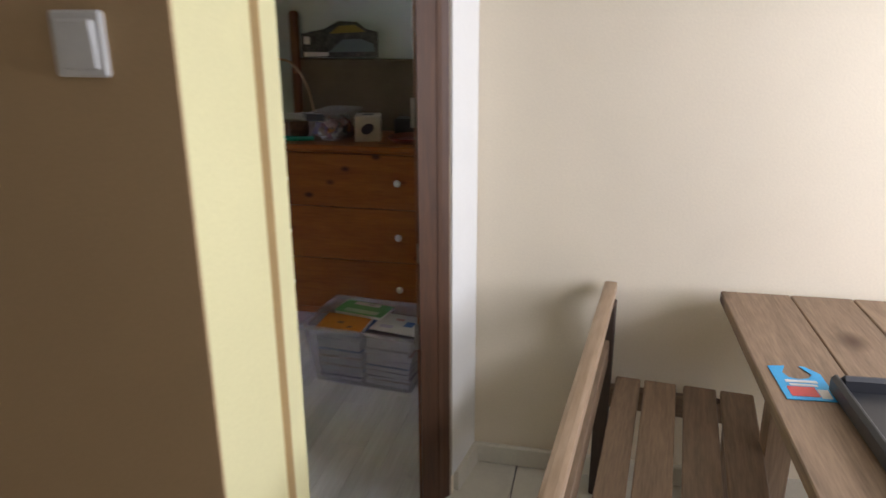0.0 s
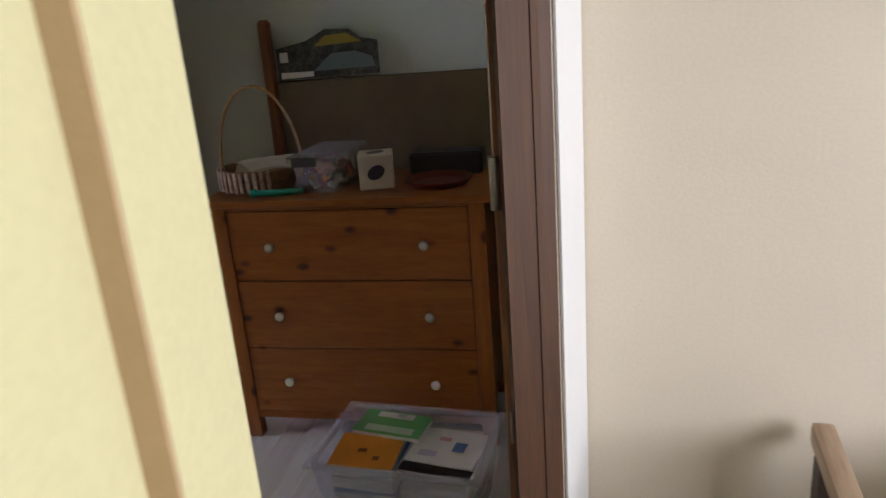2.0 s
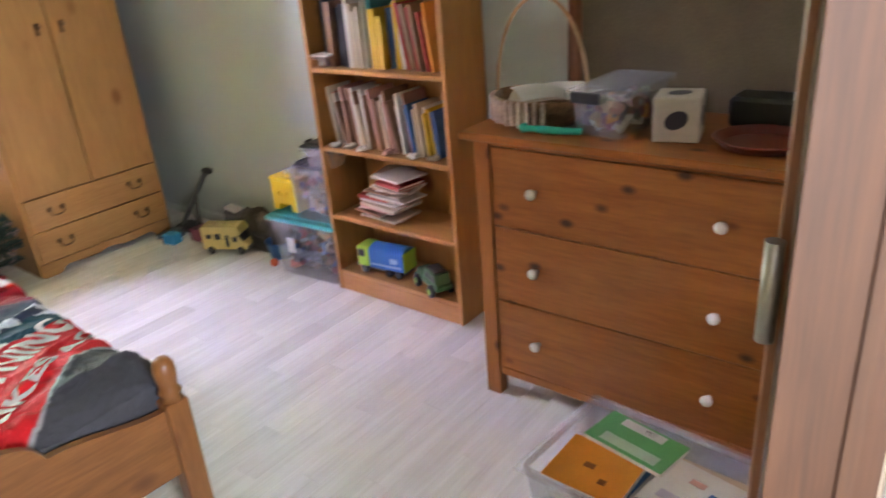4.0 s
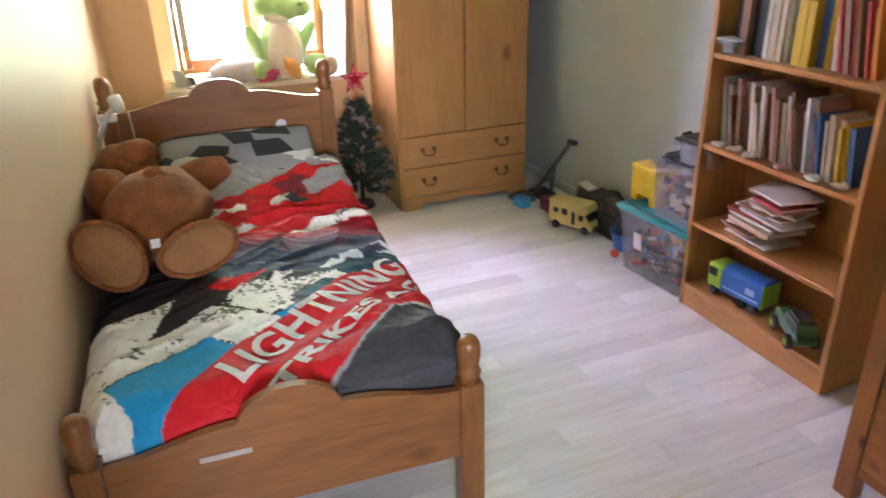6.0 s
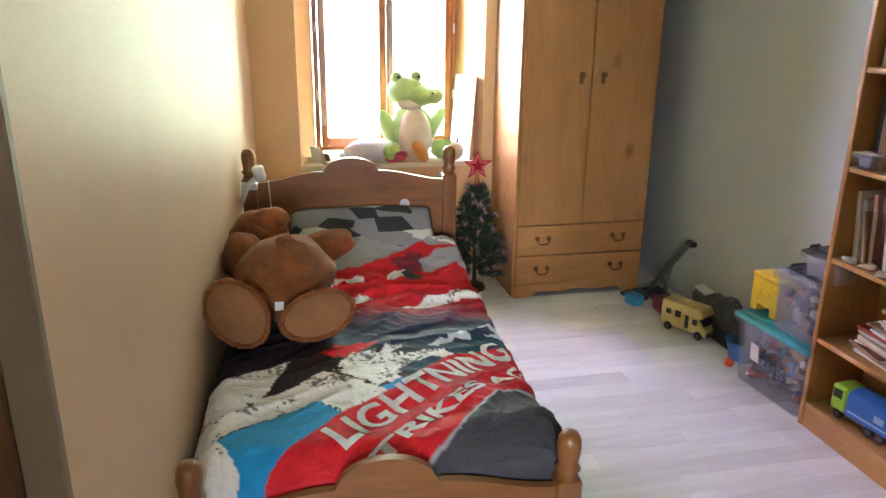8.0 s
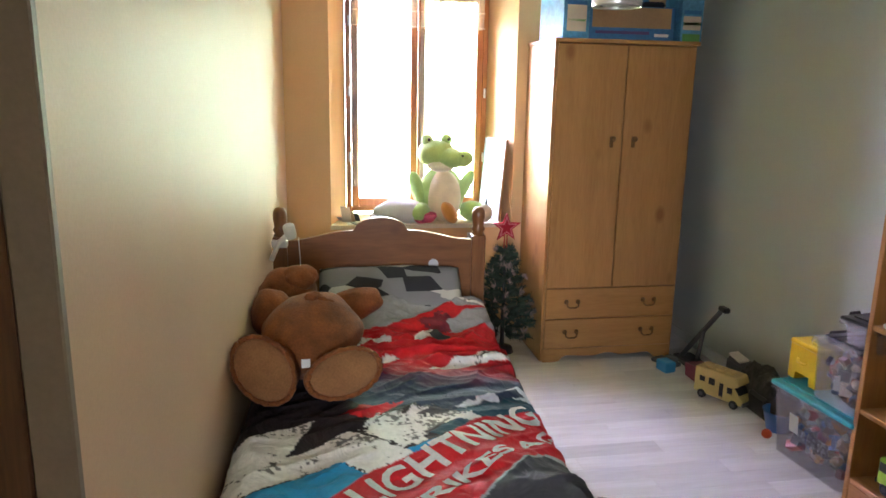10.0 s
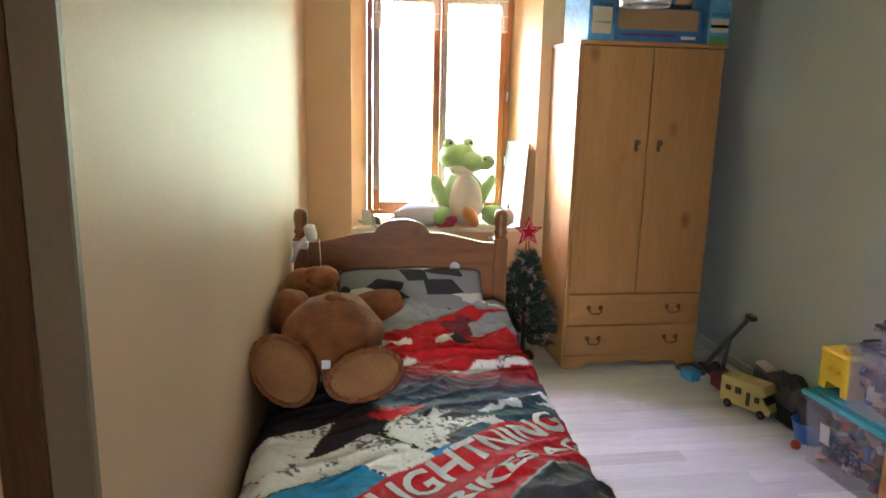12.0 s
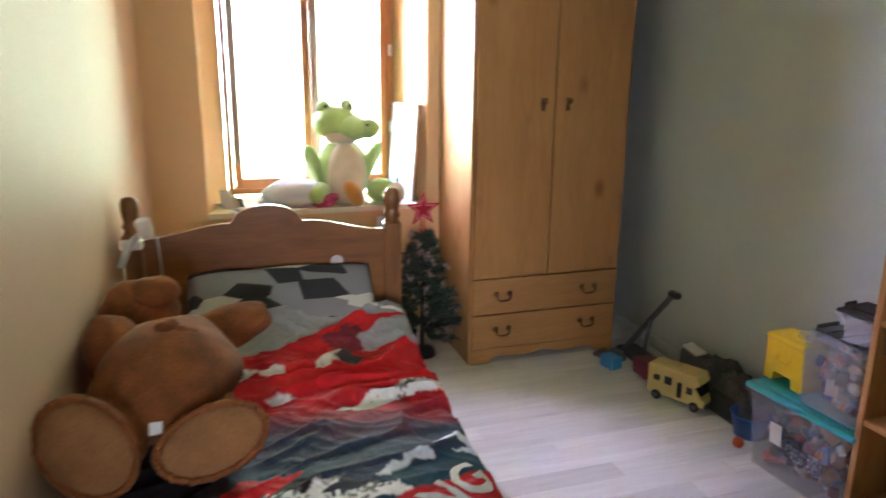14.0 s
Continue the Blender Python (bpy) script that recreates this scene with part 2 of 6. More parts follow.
# west wall with the deep window niche: sides splay towards the room
WX, GX = -4.62, -5.0
for nm, pts, z0, z1 in (
    ("wall_west_a", [(WX, 1.2), (WX, 1.56), (GX, 1.665), (-5.12, 1.665), (-5.12, 1.2)], 0, CEILING),
    ("wall_west_b", [(WX, 2.645), (WX, 3.72), (-5.12, 3.72), (-5.12, 2.555), (GX, 2.555)], 0, CEILING),
    ("wall_west_c", [(WX, 1.56), (WX, 2.645), (GX, 2.555), (-5.12, 2.555), (-5.12, 1.665), (GX, 1.665)], 0, 0.69),
    ("wall_west_d", [(WX, 1.56), (WX, 2.645), (GX, 2.555), (-5.12, 2.555), (-5.12, 1.665), (GX, 1.665)], 2.10, CEILING),
):
    bm = bmesh.new()
    prism(bm, pts, z0, z1)
    shell(nm, bm, NICHE, "apricot painted wall with a deep window niche")
bm = bmesh.new()
box(bm, -0.52, -0.3, 1.16, 1.915, 2.04, CEILING)
shell("wall_over_door", bm, CREAM, "cream painted wall over the doorway")
# hall: closing walls, window to the east
for nm, d in (("wall_hall_south", (-3.0, 2.4, -3.65, -3.5, 0, CEILING)), ("wall_hall_west", (-3.0, -2.85, -3.5, 0.98, 0, CEILING)),
              ("wall_hall_east_a", (2.4, 2.55, -3.65, 0.35, 0, CEILING)), ("wall_hall_east_b", (2.4, 2.55, 1.25, 2.3, 0, CEILING)),
              ("wall_hall_east_c", (2.4, 2.55, 0.35, 1.25, 0, 0.9)), ("wall_hall_east_d", (2.4, 2.55, 0.35, 1.25, 2.1, CEILING))):
    bm = bmesh.new()
    box(bm, *d)
    shell(nm, bm, CREAM, "cream painted hall wall")
bm = bmesh.new()
box(bm, -5.3, 2.55, -3.65, 3.9, CEILING, CEILING + 0.2)
shell("ceiling", bm, CEIL, "off-white painted ceiling", "ceiling")
bm = bmesh.new()
box(bm, -5.12, 2.55, -3.65, 3.9, -0.12, -0.012)
shell("floor", bm, GROUT, "floor of laminate planks in the bedroom and tiles in the hall", "floor")
FLOOR = bpy.data.objects["floor"]
bm = bmesh.new()
bmesh.ops.create_grid(bm, x_segments=8, y_segments=8, size=400)
bmesh.ops.translate(bm, verts=bm.verts[:], vec=(0, 0, -0.6))
shell("ground", bm, GRASS, "green lawn outside", "ground")


def sheer(name, col, see):
    return clear(name, col, see, 0.8)


def glow(name):
    """Bright overcast sky over sunlit green leaves, far outside the window."""
    m, nd, ln, b = nodes_of(name)
    nd.remove(b)
    tc, sep = nd.new("ShaderNodeTexCoord"), nd.new("ShaderNodeSeparateXYZ")
    n = nd.new("ShaderNodeTexNoise")
    n.inputs["Scale"].default_value = 0.7
    ln.new(tc.outputs["Object"], sep.inputs[0])
    ln.new(tc.outputs["Object"], n.inputs["Vector"])
    add = nd.new("ShaderNodeMath")
    ln.new(sep.outputs["Z"], add.inputs[0])
    ln.new(n.outputs["Fac"], add.inputs[1])
    mr = nd.new("ShaderNodeMapRange")
    mr.inputs["From Min"].default_value, mr.inputs["From Max"].default_value = 1.0, 2.6
    ln.new(add.outputs[0], mr.inputs["Value"])
    r = ramp(nd, (0.42, 0.60, 0.22), (1.14, 1.0, 1.70), 0.0, 1.0)
    ln.new(mr.outputs["Result"], r.inputs["Fac"])
    # a leafy tree stands on one side
    leafy = nd.new("ShaderNodeMapRange")
    leafy.inputs["From Min"].default_value, leafy.inputs["From Max"].default_value = 1.9, 2.9
    side = nd.new("ShaderNodeMath")
    ln.new(sep.outputs["Y"], side.inputs[0])
    ln.new(n.outputs["Fac"], side.inputs[1])
    ln.new(side.outputs[0], leafy.inputs["Value"])
    mx = nd.new("ShaderNodeMix")
    mx.data_type = "RGBA"
    mx.inputs["B"].default_value = (0.61, 0.78, 0.59, 1)
    ln.new(leafy.outputs["Result"], mx.inputs["Factor"])
    ln.new(r.outputs["Color"], mx.inputs["A"])
    e = nd.new("ShaderNodeEmission")
    e.inputs["Strength"].default_value = ROOM_GLOW
    ln.new(mx.outputs["Result"], e.inputs["Color"])
    ln.new(e.outputs[0], nd["Material Output"].inputs["Surface"])
    return m


bm = bmesh.new()
box(bm, -7.3, -7.25, -2.2, 3.35, -0.6, 4.6)
shell("backdrop", bm, glow("bright_sky_and_leaves"), "bright sky and green leaves beyond the window", "backdrop")

# dull brown that stands for the bed wall's end in shade
EDGE_SHADE = plain("wall_end_shade", (0.20, 0.155, 0.115), 0.6, 0.1, 4, 90, 0.1)


# ---- doorway ----
def door_frame():
    f = new("door_1")
    tagged(f, "dark brown wooden door frame with its open door", "door frame", kind="structure")
    bm = bmesh.new()
    prism(bm, [(-0.298, 1.813), (-0.258, 1.873), (-0.29, 1.93), (-0.306, 1.835)], 0, 2.04)
    part("jamb", bm, DARK_WOOD, f)
    bm = bmesh.new()
    prism(bm, [(-0.256, 1.873), (-0.246, 1.890), (-0.29, 1.94), (-0.292, 1.905)], 0, 2.04)
    part("bead", bm, DARK_WOOD, f)
    bm = bmesh.new()
    prism(bm, [(-0.250, 1.890), (-0.226, 1.919), (-0.288, 1.945), (-0.29, 1.92)], 0, 2.04)
    part("architrave", bm, DARK_WOOD, f)
    boxpart("frame_head", (-0.40, -0.27, 1.16, 1.83, 1.995, 2.04), DARK_WOOD, f)
    # painted casing on the hall side of the other jamb
    bm = bmesh.new()
    prism(bm, [(-0.400, 1.058), (-0.378, 1.062), (-0.384, 1.130), (-0.390, 1.134), (-0.393, 1.160), (-0.42, 1.163), (-0.42, 1.06)], 0, 2.04)
    part("painted_casing", bm, YELLOW, f, "cream painted door casing")
    # strip that colours in the shade on the casing's side
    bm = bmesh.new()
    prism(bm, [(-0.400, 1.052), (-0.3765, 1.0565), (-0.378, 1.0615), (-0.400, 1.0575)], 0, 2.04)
    part("casing_side", bm, YELLOW_SHADED, f, "side of the casing, its shade painted on in ochre brown")
    boxpart("edge_strip", (-0.445, -0.3955, 1.154, 1.167, 0, 2.0), LEAF_WOOD, f)
    # trim on the end of the bed wall, then an added board coloured as shade
    boxpart("corner_trim", (-1.382, -1.360, 1.03, 1.088, 0, 2.04), DARK_WOOD, f)
    boxpart("shade_board", (-1.384, -1.362, 1.0885, 1.1445, 0, 2.04), EDGE_SHADE, f, "end of the bed wall, its shade painted on in dull brown")
    leaf = boxpart("door_leaf", (-0.318, -0.289, 1.848, 2.5, 0.01, 2.0), LEAF_WOOD, f, "open orange brown wooden door")
    for z in (0.62, 1.30):
        bm = bmesh.new()
        lathe(bm, [(0.007, z - 0.04), (0.007, z + 0.04)], pose(-0.315, 1.832, 0), 10)
        part("hinge", bm, STEEL, leaf, "steel hinge")
    boxpart("strike_plate", (-0.309, -0.305, 1.824, 1.836, 0.86, 0.92), STEEL, f)
    return f


def light_switch():
    t = thing("light_switch", pose(-0.512, 0.785, 1.523), "white plastic rocker light switch on the wall", "light switch")
    boxpart("plate", (-0.042, 0.042, -0.010, 0.0, -0.045, 0.045), WHITE_PLASTIC, t, bev=0.004)
    bm = bmesh.new()
    box(bm, -0.03, 0.03, -0.016, -0.008, -0.034, 0.034, 0.003, pose(0, 0, 0, 4, 0, 0))
    part("rocker", bm, WHITE_PLASTIC, t)


WHITE_PLASTIC = plain("white_plastic", (0.78, 0.77, 0.74), 0.3, 0.03, 10, 80, 0)
door_frame()
light_switch()

# skirting boards
for nm, d, mt in (("baseboard_hall", (-0.186, 2.4, 2.128, 2.15, 0, 0.075), TILE), ("baseboard_north", (-4.62, -0.31, 3.706, 3.72, 0, 0.06), GREY_GREEN),
                  ("baseboard_west", (-4.62, -4.606, 1.32, 3.706, 0, 0.06), WHITE_PAINT)):
    bm = bmesh.new()
    box(bm, *d, 0.004)
    shell(nm, bm, mt, "narrow pale skirting along the wall", "skirting")
bm = bmesh.new()
prism(bm, [(-0.226, 1.95), (-0.205, 1.947), (-0.170, 2.128), (-0.19, 2.15)], 0, 0.075)
shell("baseboard_stub", bm, TILE, "narrow pale skirting beside the door frame", "skirting")

# thin skin on the wall stub: window light on it is put in as white
bm = bmesh.new()
prism(bm, [(-0.2255, 1.921), (-0.2215, 1.920), (-0.1855, 2.146), (-0.1895, 2.147)], 0.075, 2.04)
shell("trim", bm, WHITE_PAINT, "strip of wall beside the door frame, painted whiter as window light", "trim")


# ---- window ----
def window():
    w = tagged(new("window_1"), "two-leaf varnished wooden window with lace curtains", "window", kind="structure")
    y0, y1, z0, z1 = 1.668, 2.552, 0.735, 2.095
    for nm, d in (("frame_side", (-5.03, -4.965, y0, y0 + 0.03, z0, z1)), ("frame_side", (-5.03, -4.965, y1 - 0.03, y1, z0, z1)),
                  ("frame_top", (-5.03, -4.965, y0 + 0.03, y1 - 0.03, z1 - 0.03, z1)), ("frame_bottom", (-5.03, -4.965, y0 + 0.03, y1 - 0.03, z0, z0 + 0.03))):
        boxpart(nm, d, WINDOW_WOOD, w)
    mid = (y0 + y1) / 2
    for a, b in ((y0 + 0.033, mid - 0.002), (mid + 0.002, y1 - 0.033)):
        sash = new("sash")
        sash.parent = w
        for nm, d in (("stile", (-5.0, -4.945, a, a + 0.042, z0 + 0.033, z1 - 0.033)), ("stile", (-5.0, -4.945, b - 0.042, b, z0 + 0.033, z1 - 0.033)),
                      ("rail", (-5.0, -4.945, a + 0.042, b - 0.042, z1 - 0.075, z1 - 0.033)), ("rail", (-5.0, -4.945, a + 0.042, b - 0.042, z0 + 0.033, z0 + 0.085))):
            boxpart(nm, d, WINDOW_WOOD, sash, bev=0.005)
        g = boxpart("pane", (-4.978, -4.974, a + 0.04, b - 0.04, z0 + 0.08, z1 - 0.07), GLASS, sash, bev=0)
        g.visible_shadow = False
    bm = bmesh.new()
    lathe(bm, [(0.006, 0), (0.008, 0.01), (0.008, 0.05), (0.006, 0.06)], pose(-4.94, y0 + 0.02, 1.86), 8)
    for z in (1.05, 1.45):
        lathe(bm, [(0.006, 0), (0.008, 0.01), (0.008, 0.05), (0.006, 0.06)], pose(-4.94, y0 + 0.02, z), 8)
        lathe(bm, [(0.006, 0), (0.008, 0.01), (0.008, 0.05), (0.006, 0.06)], pose(-4.94, y1 - 0.02, z), 8)
    part("hinge_pins", bm, PORCELAIN, w)


GLASS = clear("window_glass", (0.9, 0.95, 0.95), 0.92, 0.02)
LACE = sheer("white_lace", (0.82, 0.74, 0.66), 0.42)
LACE_BAND = sheer("white_lace_band", (0.86, 0.8, 0.75), 0.15)


def lace_curtain(y0, y1, ragged):
    c = thing("lace_curtain", pose(-4.925, 0, 0), "short sheer white lace curtain hung across a window sash", "curtain", "window curtains")
    bm = bmesh.new()
    nx, nz = 36, 8
    for (z0, z1, ya, yb) in ((1.86, 2.045, y0, y1), (0.9, 1.86, *ragged)):
        g = [[bm.verts.new((0.006 * math.sin(i * 1.7 + j * 0.2), ya + (yb - ya) * i / nx + (0.008 * math.sin(j * 0.9) if z0 < 1 and i in (0, nx) else 0), z0 + (z1 - z0) * j / nz + (0.006 * math.sin(i * 0.9) if j == 0 else 0)))
              for i in range(nx + 1)] for j in range(nz + 1)]
        for j in range(nz):
            for i in range(nx):
                bm.faces.new((g[j][i], g[j][i + 1], g[j + 1][i + 1], g[j + 1][i])).smooth = True
    part("sheer", bm, LACE, c)
    bm = bmesh.new()
    box(bm, -0.004, 0.008, y0, y1, 2.035, 2.05, 0.003)
    part("curtain_rod", bm, WHITE_PLASTIC, c)
    for k in range(5):
        y = y0 + (y1 - y0) * (k + 0.5) / 5
        boxpart("woven_band", (0.007, 0.009, y - 0.004, y + 0.004, 1.865, 2.03), LACE_BAND, c, bev=0)
    for z in (1.95, 1.862):
        boxpart("woven_band", (0.0095, 0.011, y0, y1, z, z + 0.008), LACE_BAND, c, bev=0)


window()
lace_curtain(1.705, 2.095, (1.705, 1.735))
lace_curtain(2.12, 2.515, (2.12, 2.150))
bm = bmesh.new()
prism(bm, [(-4.60, 1.555), (-4.60, 2.65), (-4.966, 2.557), (-4.966, 1.663)], 0.69, 0.715)
shell("window_sill", bm, CREAM, "painted sill board in the window niche", "sill")


# ---- bed ----
BED = pose(-1.88, 1.672, 0, 0, 0, -2.93)   # local: x towards the foot, y across, head at x = -1.80


def turned_post(h, parent):
    bm = bmesh.new()
    box(bm, -0.032, 0.032, -0.032, 0.032, 0.0, h - 0.13, 0.004)
    lathe(bm, [(0.031, h - 0.132), (0.024, h - 0.118), (0.033, h - 0.104), (0.025, h - 0.09), (0.028, h - 0.07), (0.031, h - 0.045), (0.029, h - 0.02), (0.02, h - 0.004), (0.004, h)], None, 16)
    return part("post", bm, HONEY["z"], parent)


def curved_board(name, parent, top, y0, y1, z0, x0, x1):
    """A board with a shaped top edge: top(s) gives its height across, s from 0 to 1."""
    bm = bmesh.new()
    n = 40
    cols = [[bm.verts.new((x, y0 + (y1 - y0) * i / n, z)) for x in (x0, x1) for z in (z0, top(i / n))] for i in range(n + 1)]
    for a, b in zip(cols, cols[1:]):
        for p, q in ((0, 1), (1, 3), (3, 2), (2, 0)):
            bm.faces.new((a[p], b[p], b[q], a[q]))
    bm.faces.new((cols[0][0], cols[0][1], cols[0][3], cols[0][2]))
    bm.faces.new((cols[-1][0], cols[-1][2], cols[-1][3], cols[-1][1]))
    return part(name, bm, HONEY["y"], parent)


def arch(base, rise):
    def top(s):
        d = abs(s - 0.5)
        shoulder = 0.045 * (0.5 + 0.5 * math.cos(min(1, max(0, (d - 0.16) / 0.34)) * math.pi))
        dome = rise * max(0.0, 1 - (d / 0.15) ** 2) ** 0.6
        return base + shoulder + dome
    return top


def bed():
    b = thing("bed", BED, "single honey pine bed with arched headboard and footboard", "bed")
    for x, h in ((0, 0.575), (-1.80, 0.978)):
        for y in (-0.455, 0.455):
            turned_post(h, b).matrix_basis = pose(x, y, 0)
    curved_board("headboard", b, arch(0.825, 0.062), -0.423, 0.423, 0.47, -1.812, -1.788)
    curved_board("footboard", b, arch(0.425, 0.075), -0.423, 0.423, 0.215, -0.012, 0.012)
    for y in (-0.44, 0.44):
        boxpart("side_rail", (-1.77, -0.03, y - 0.012, y + 0.012, 0.24, 0.37), HONEY["x"], b)
    bm = bmesh.new()
    for k in range(12):
        box(bm, -1.7 + k * 0.14, -1.63 + k * 0.14, -0.42, 0.42, 0.285, 0.302, 0.002)
    part("bed_base", bm, LIGHT_PINE["y"], b)
    bm = bmesh.new()
    lathe(bm, [(0.0235, 0), (0.0235, 0.0015)], pose(-1.788, 0.245, 0.71, 0, 90, 0), 24)
    part("round_sticker", bm, PALE, b, "pale round sticker on the headboard")
    bm = bmesh.new()
    box(bm, 0.012, 0.0135, -0.22, -0.10, 0.385, 0.40)
    part("tape", bm, sheer("clear_tape", (0.8, 0.75, 0.72), 0.6), b, "strip of clear tape on the footboard")


PALE = plain("pale_sticker", (0.62, 0.62, 0.66), 0.5, 0.03)
SHEET = plain("dark_grey_sheet", (0.09, 0.09, 0.10), 0.9, 0.15, 8, 200, 0.2, fuzz=0.3)
bed()


def mattress():
    bm = bmesh.new()
    box(bm, -1.76, -0.035, -0.418, 0.418, 0.302, 0.47, 0.03, None, 3)
    tagged(part("mattress", bm, SHEET, None, "", BED), "mattress in a dark sheet on the bed", "mattress")


mattress()


def duvet_height(x, y):
    """Top of the duvet over the bed, in the bed's own axes."""
    p = Vector((x, y, 0))
    h = 0.512 + 0.022 * math.cos(min(1, abs(y) / 0.46) * math.pi / 2)
    fold = 0.5 + 0.5 * noise.noise(Vector((x * 3.1 - y * 2.2, x * 2.0 + y * 4.4, 3.7)))
    h += 0.026 * noise.noise(p * 2.6) + 0.040 * (1 - abs(noise.noise(Vector((x * 4.6 + y * 2.4, y * 3.0 - x * 1.2, 1.3))))) * fold - 0.02
    h += 0.008 * (1 - abs(noise.noise(Vector((x * 11 + y * 6, y * 8 - x * 3, 6.3)))))
    # creases pulled across the middle and the foot corner
    mid = math.exp(-((x + 1.15) / 0.38) ** 2) + 0.55 * math.exp(-((x + 0.25) / 0.2) ** 2 - ((y - 0.32) / 0.2) ** 2) + 0.25
    wob = 0.05 * noise.noise(Vector((x * 3, y * 3, 9.1)))
    crease = (1 - abs(noise.noise(Vector(((x + wob) * 8.5 + y * 3.6, y * 2.4 - x * 0.8, 2.2))))) ** 5
    small = (1 - abs(noise.noise(Vector(((x - wob) * 15 - y * 5, y * 5 + x * 2, 5.2))))) ** 4
    h += mid * (0.030 * crease + 0.010 * small - 0.012)
    h += 0.075 * min(1, max(0.0, (-1.36 - x) / 0.22)) ** 1.3
    edge = max(0.0, (abs(y) - 0.40) / 0.09)
    h -= 0.05 * edge ** 2
    foot = max(0.0, (x + 0.13) / 0.1)
    return h - 0.055 * min(1, foot) ** 2 + 0.03 * max(0, 1 - ((x + 0.12) ** 2 + (y - 0.36) ** 2) / 0.04)


BLACK, RED, BLUE, WHITE = (0.020, 0.014, 0.016), (0.62, 0.010, 0.018), (0.010, 0.29, 0.60), (0.84, 0.83, 0.80)
GREY, NAVY, CHAR, TEAL, MAROON = (0.34, 0.34, 0.35), (0.035, 0.050, 0.085), (0.055, 0.055, 0.062), (0.008, 0.055, 0.085), (0.20, 0.020, 0.035)
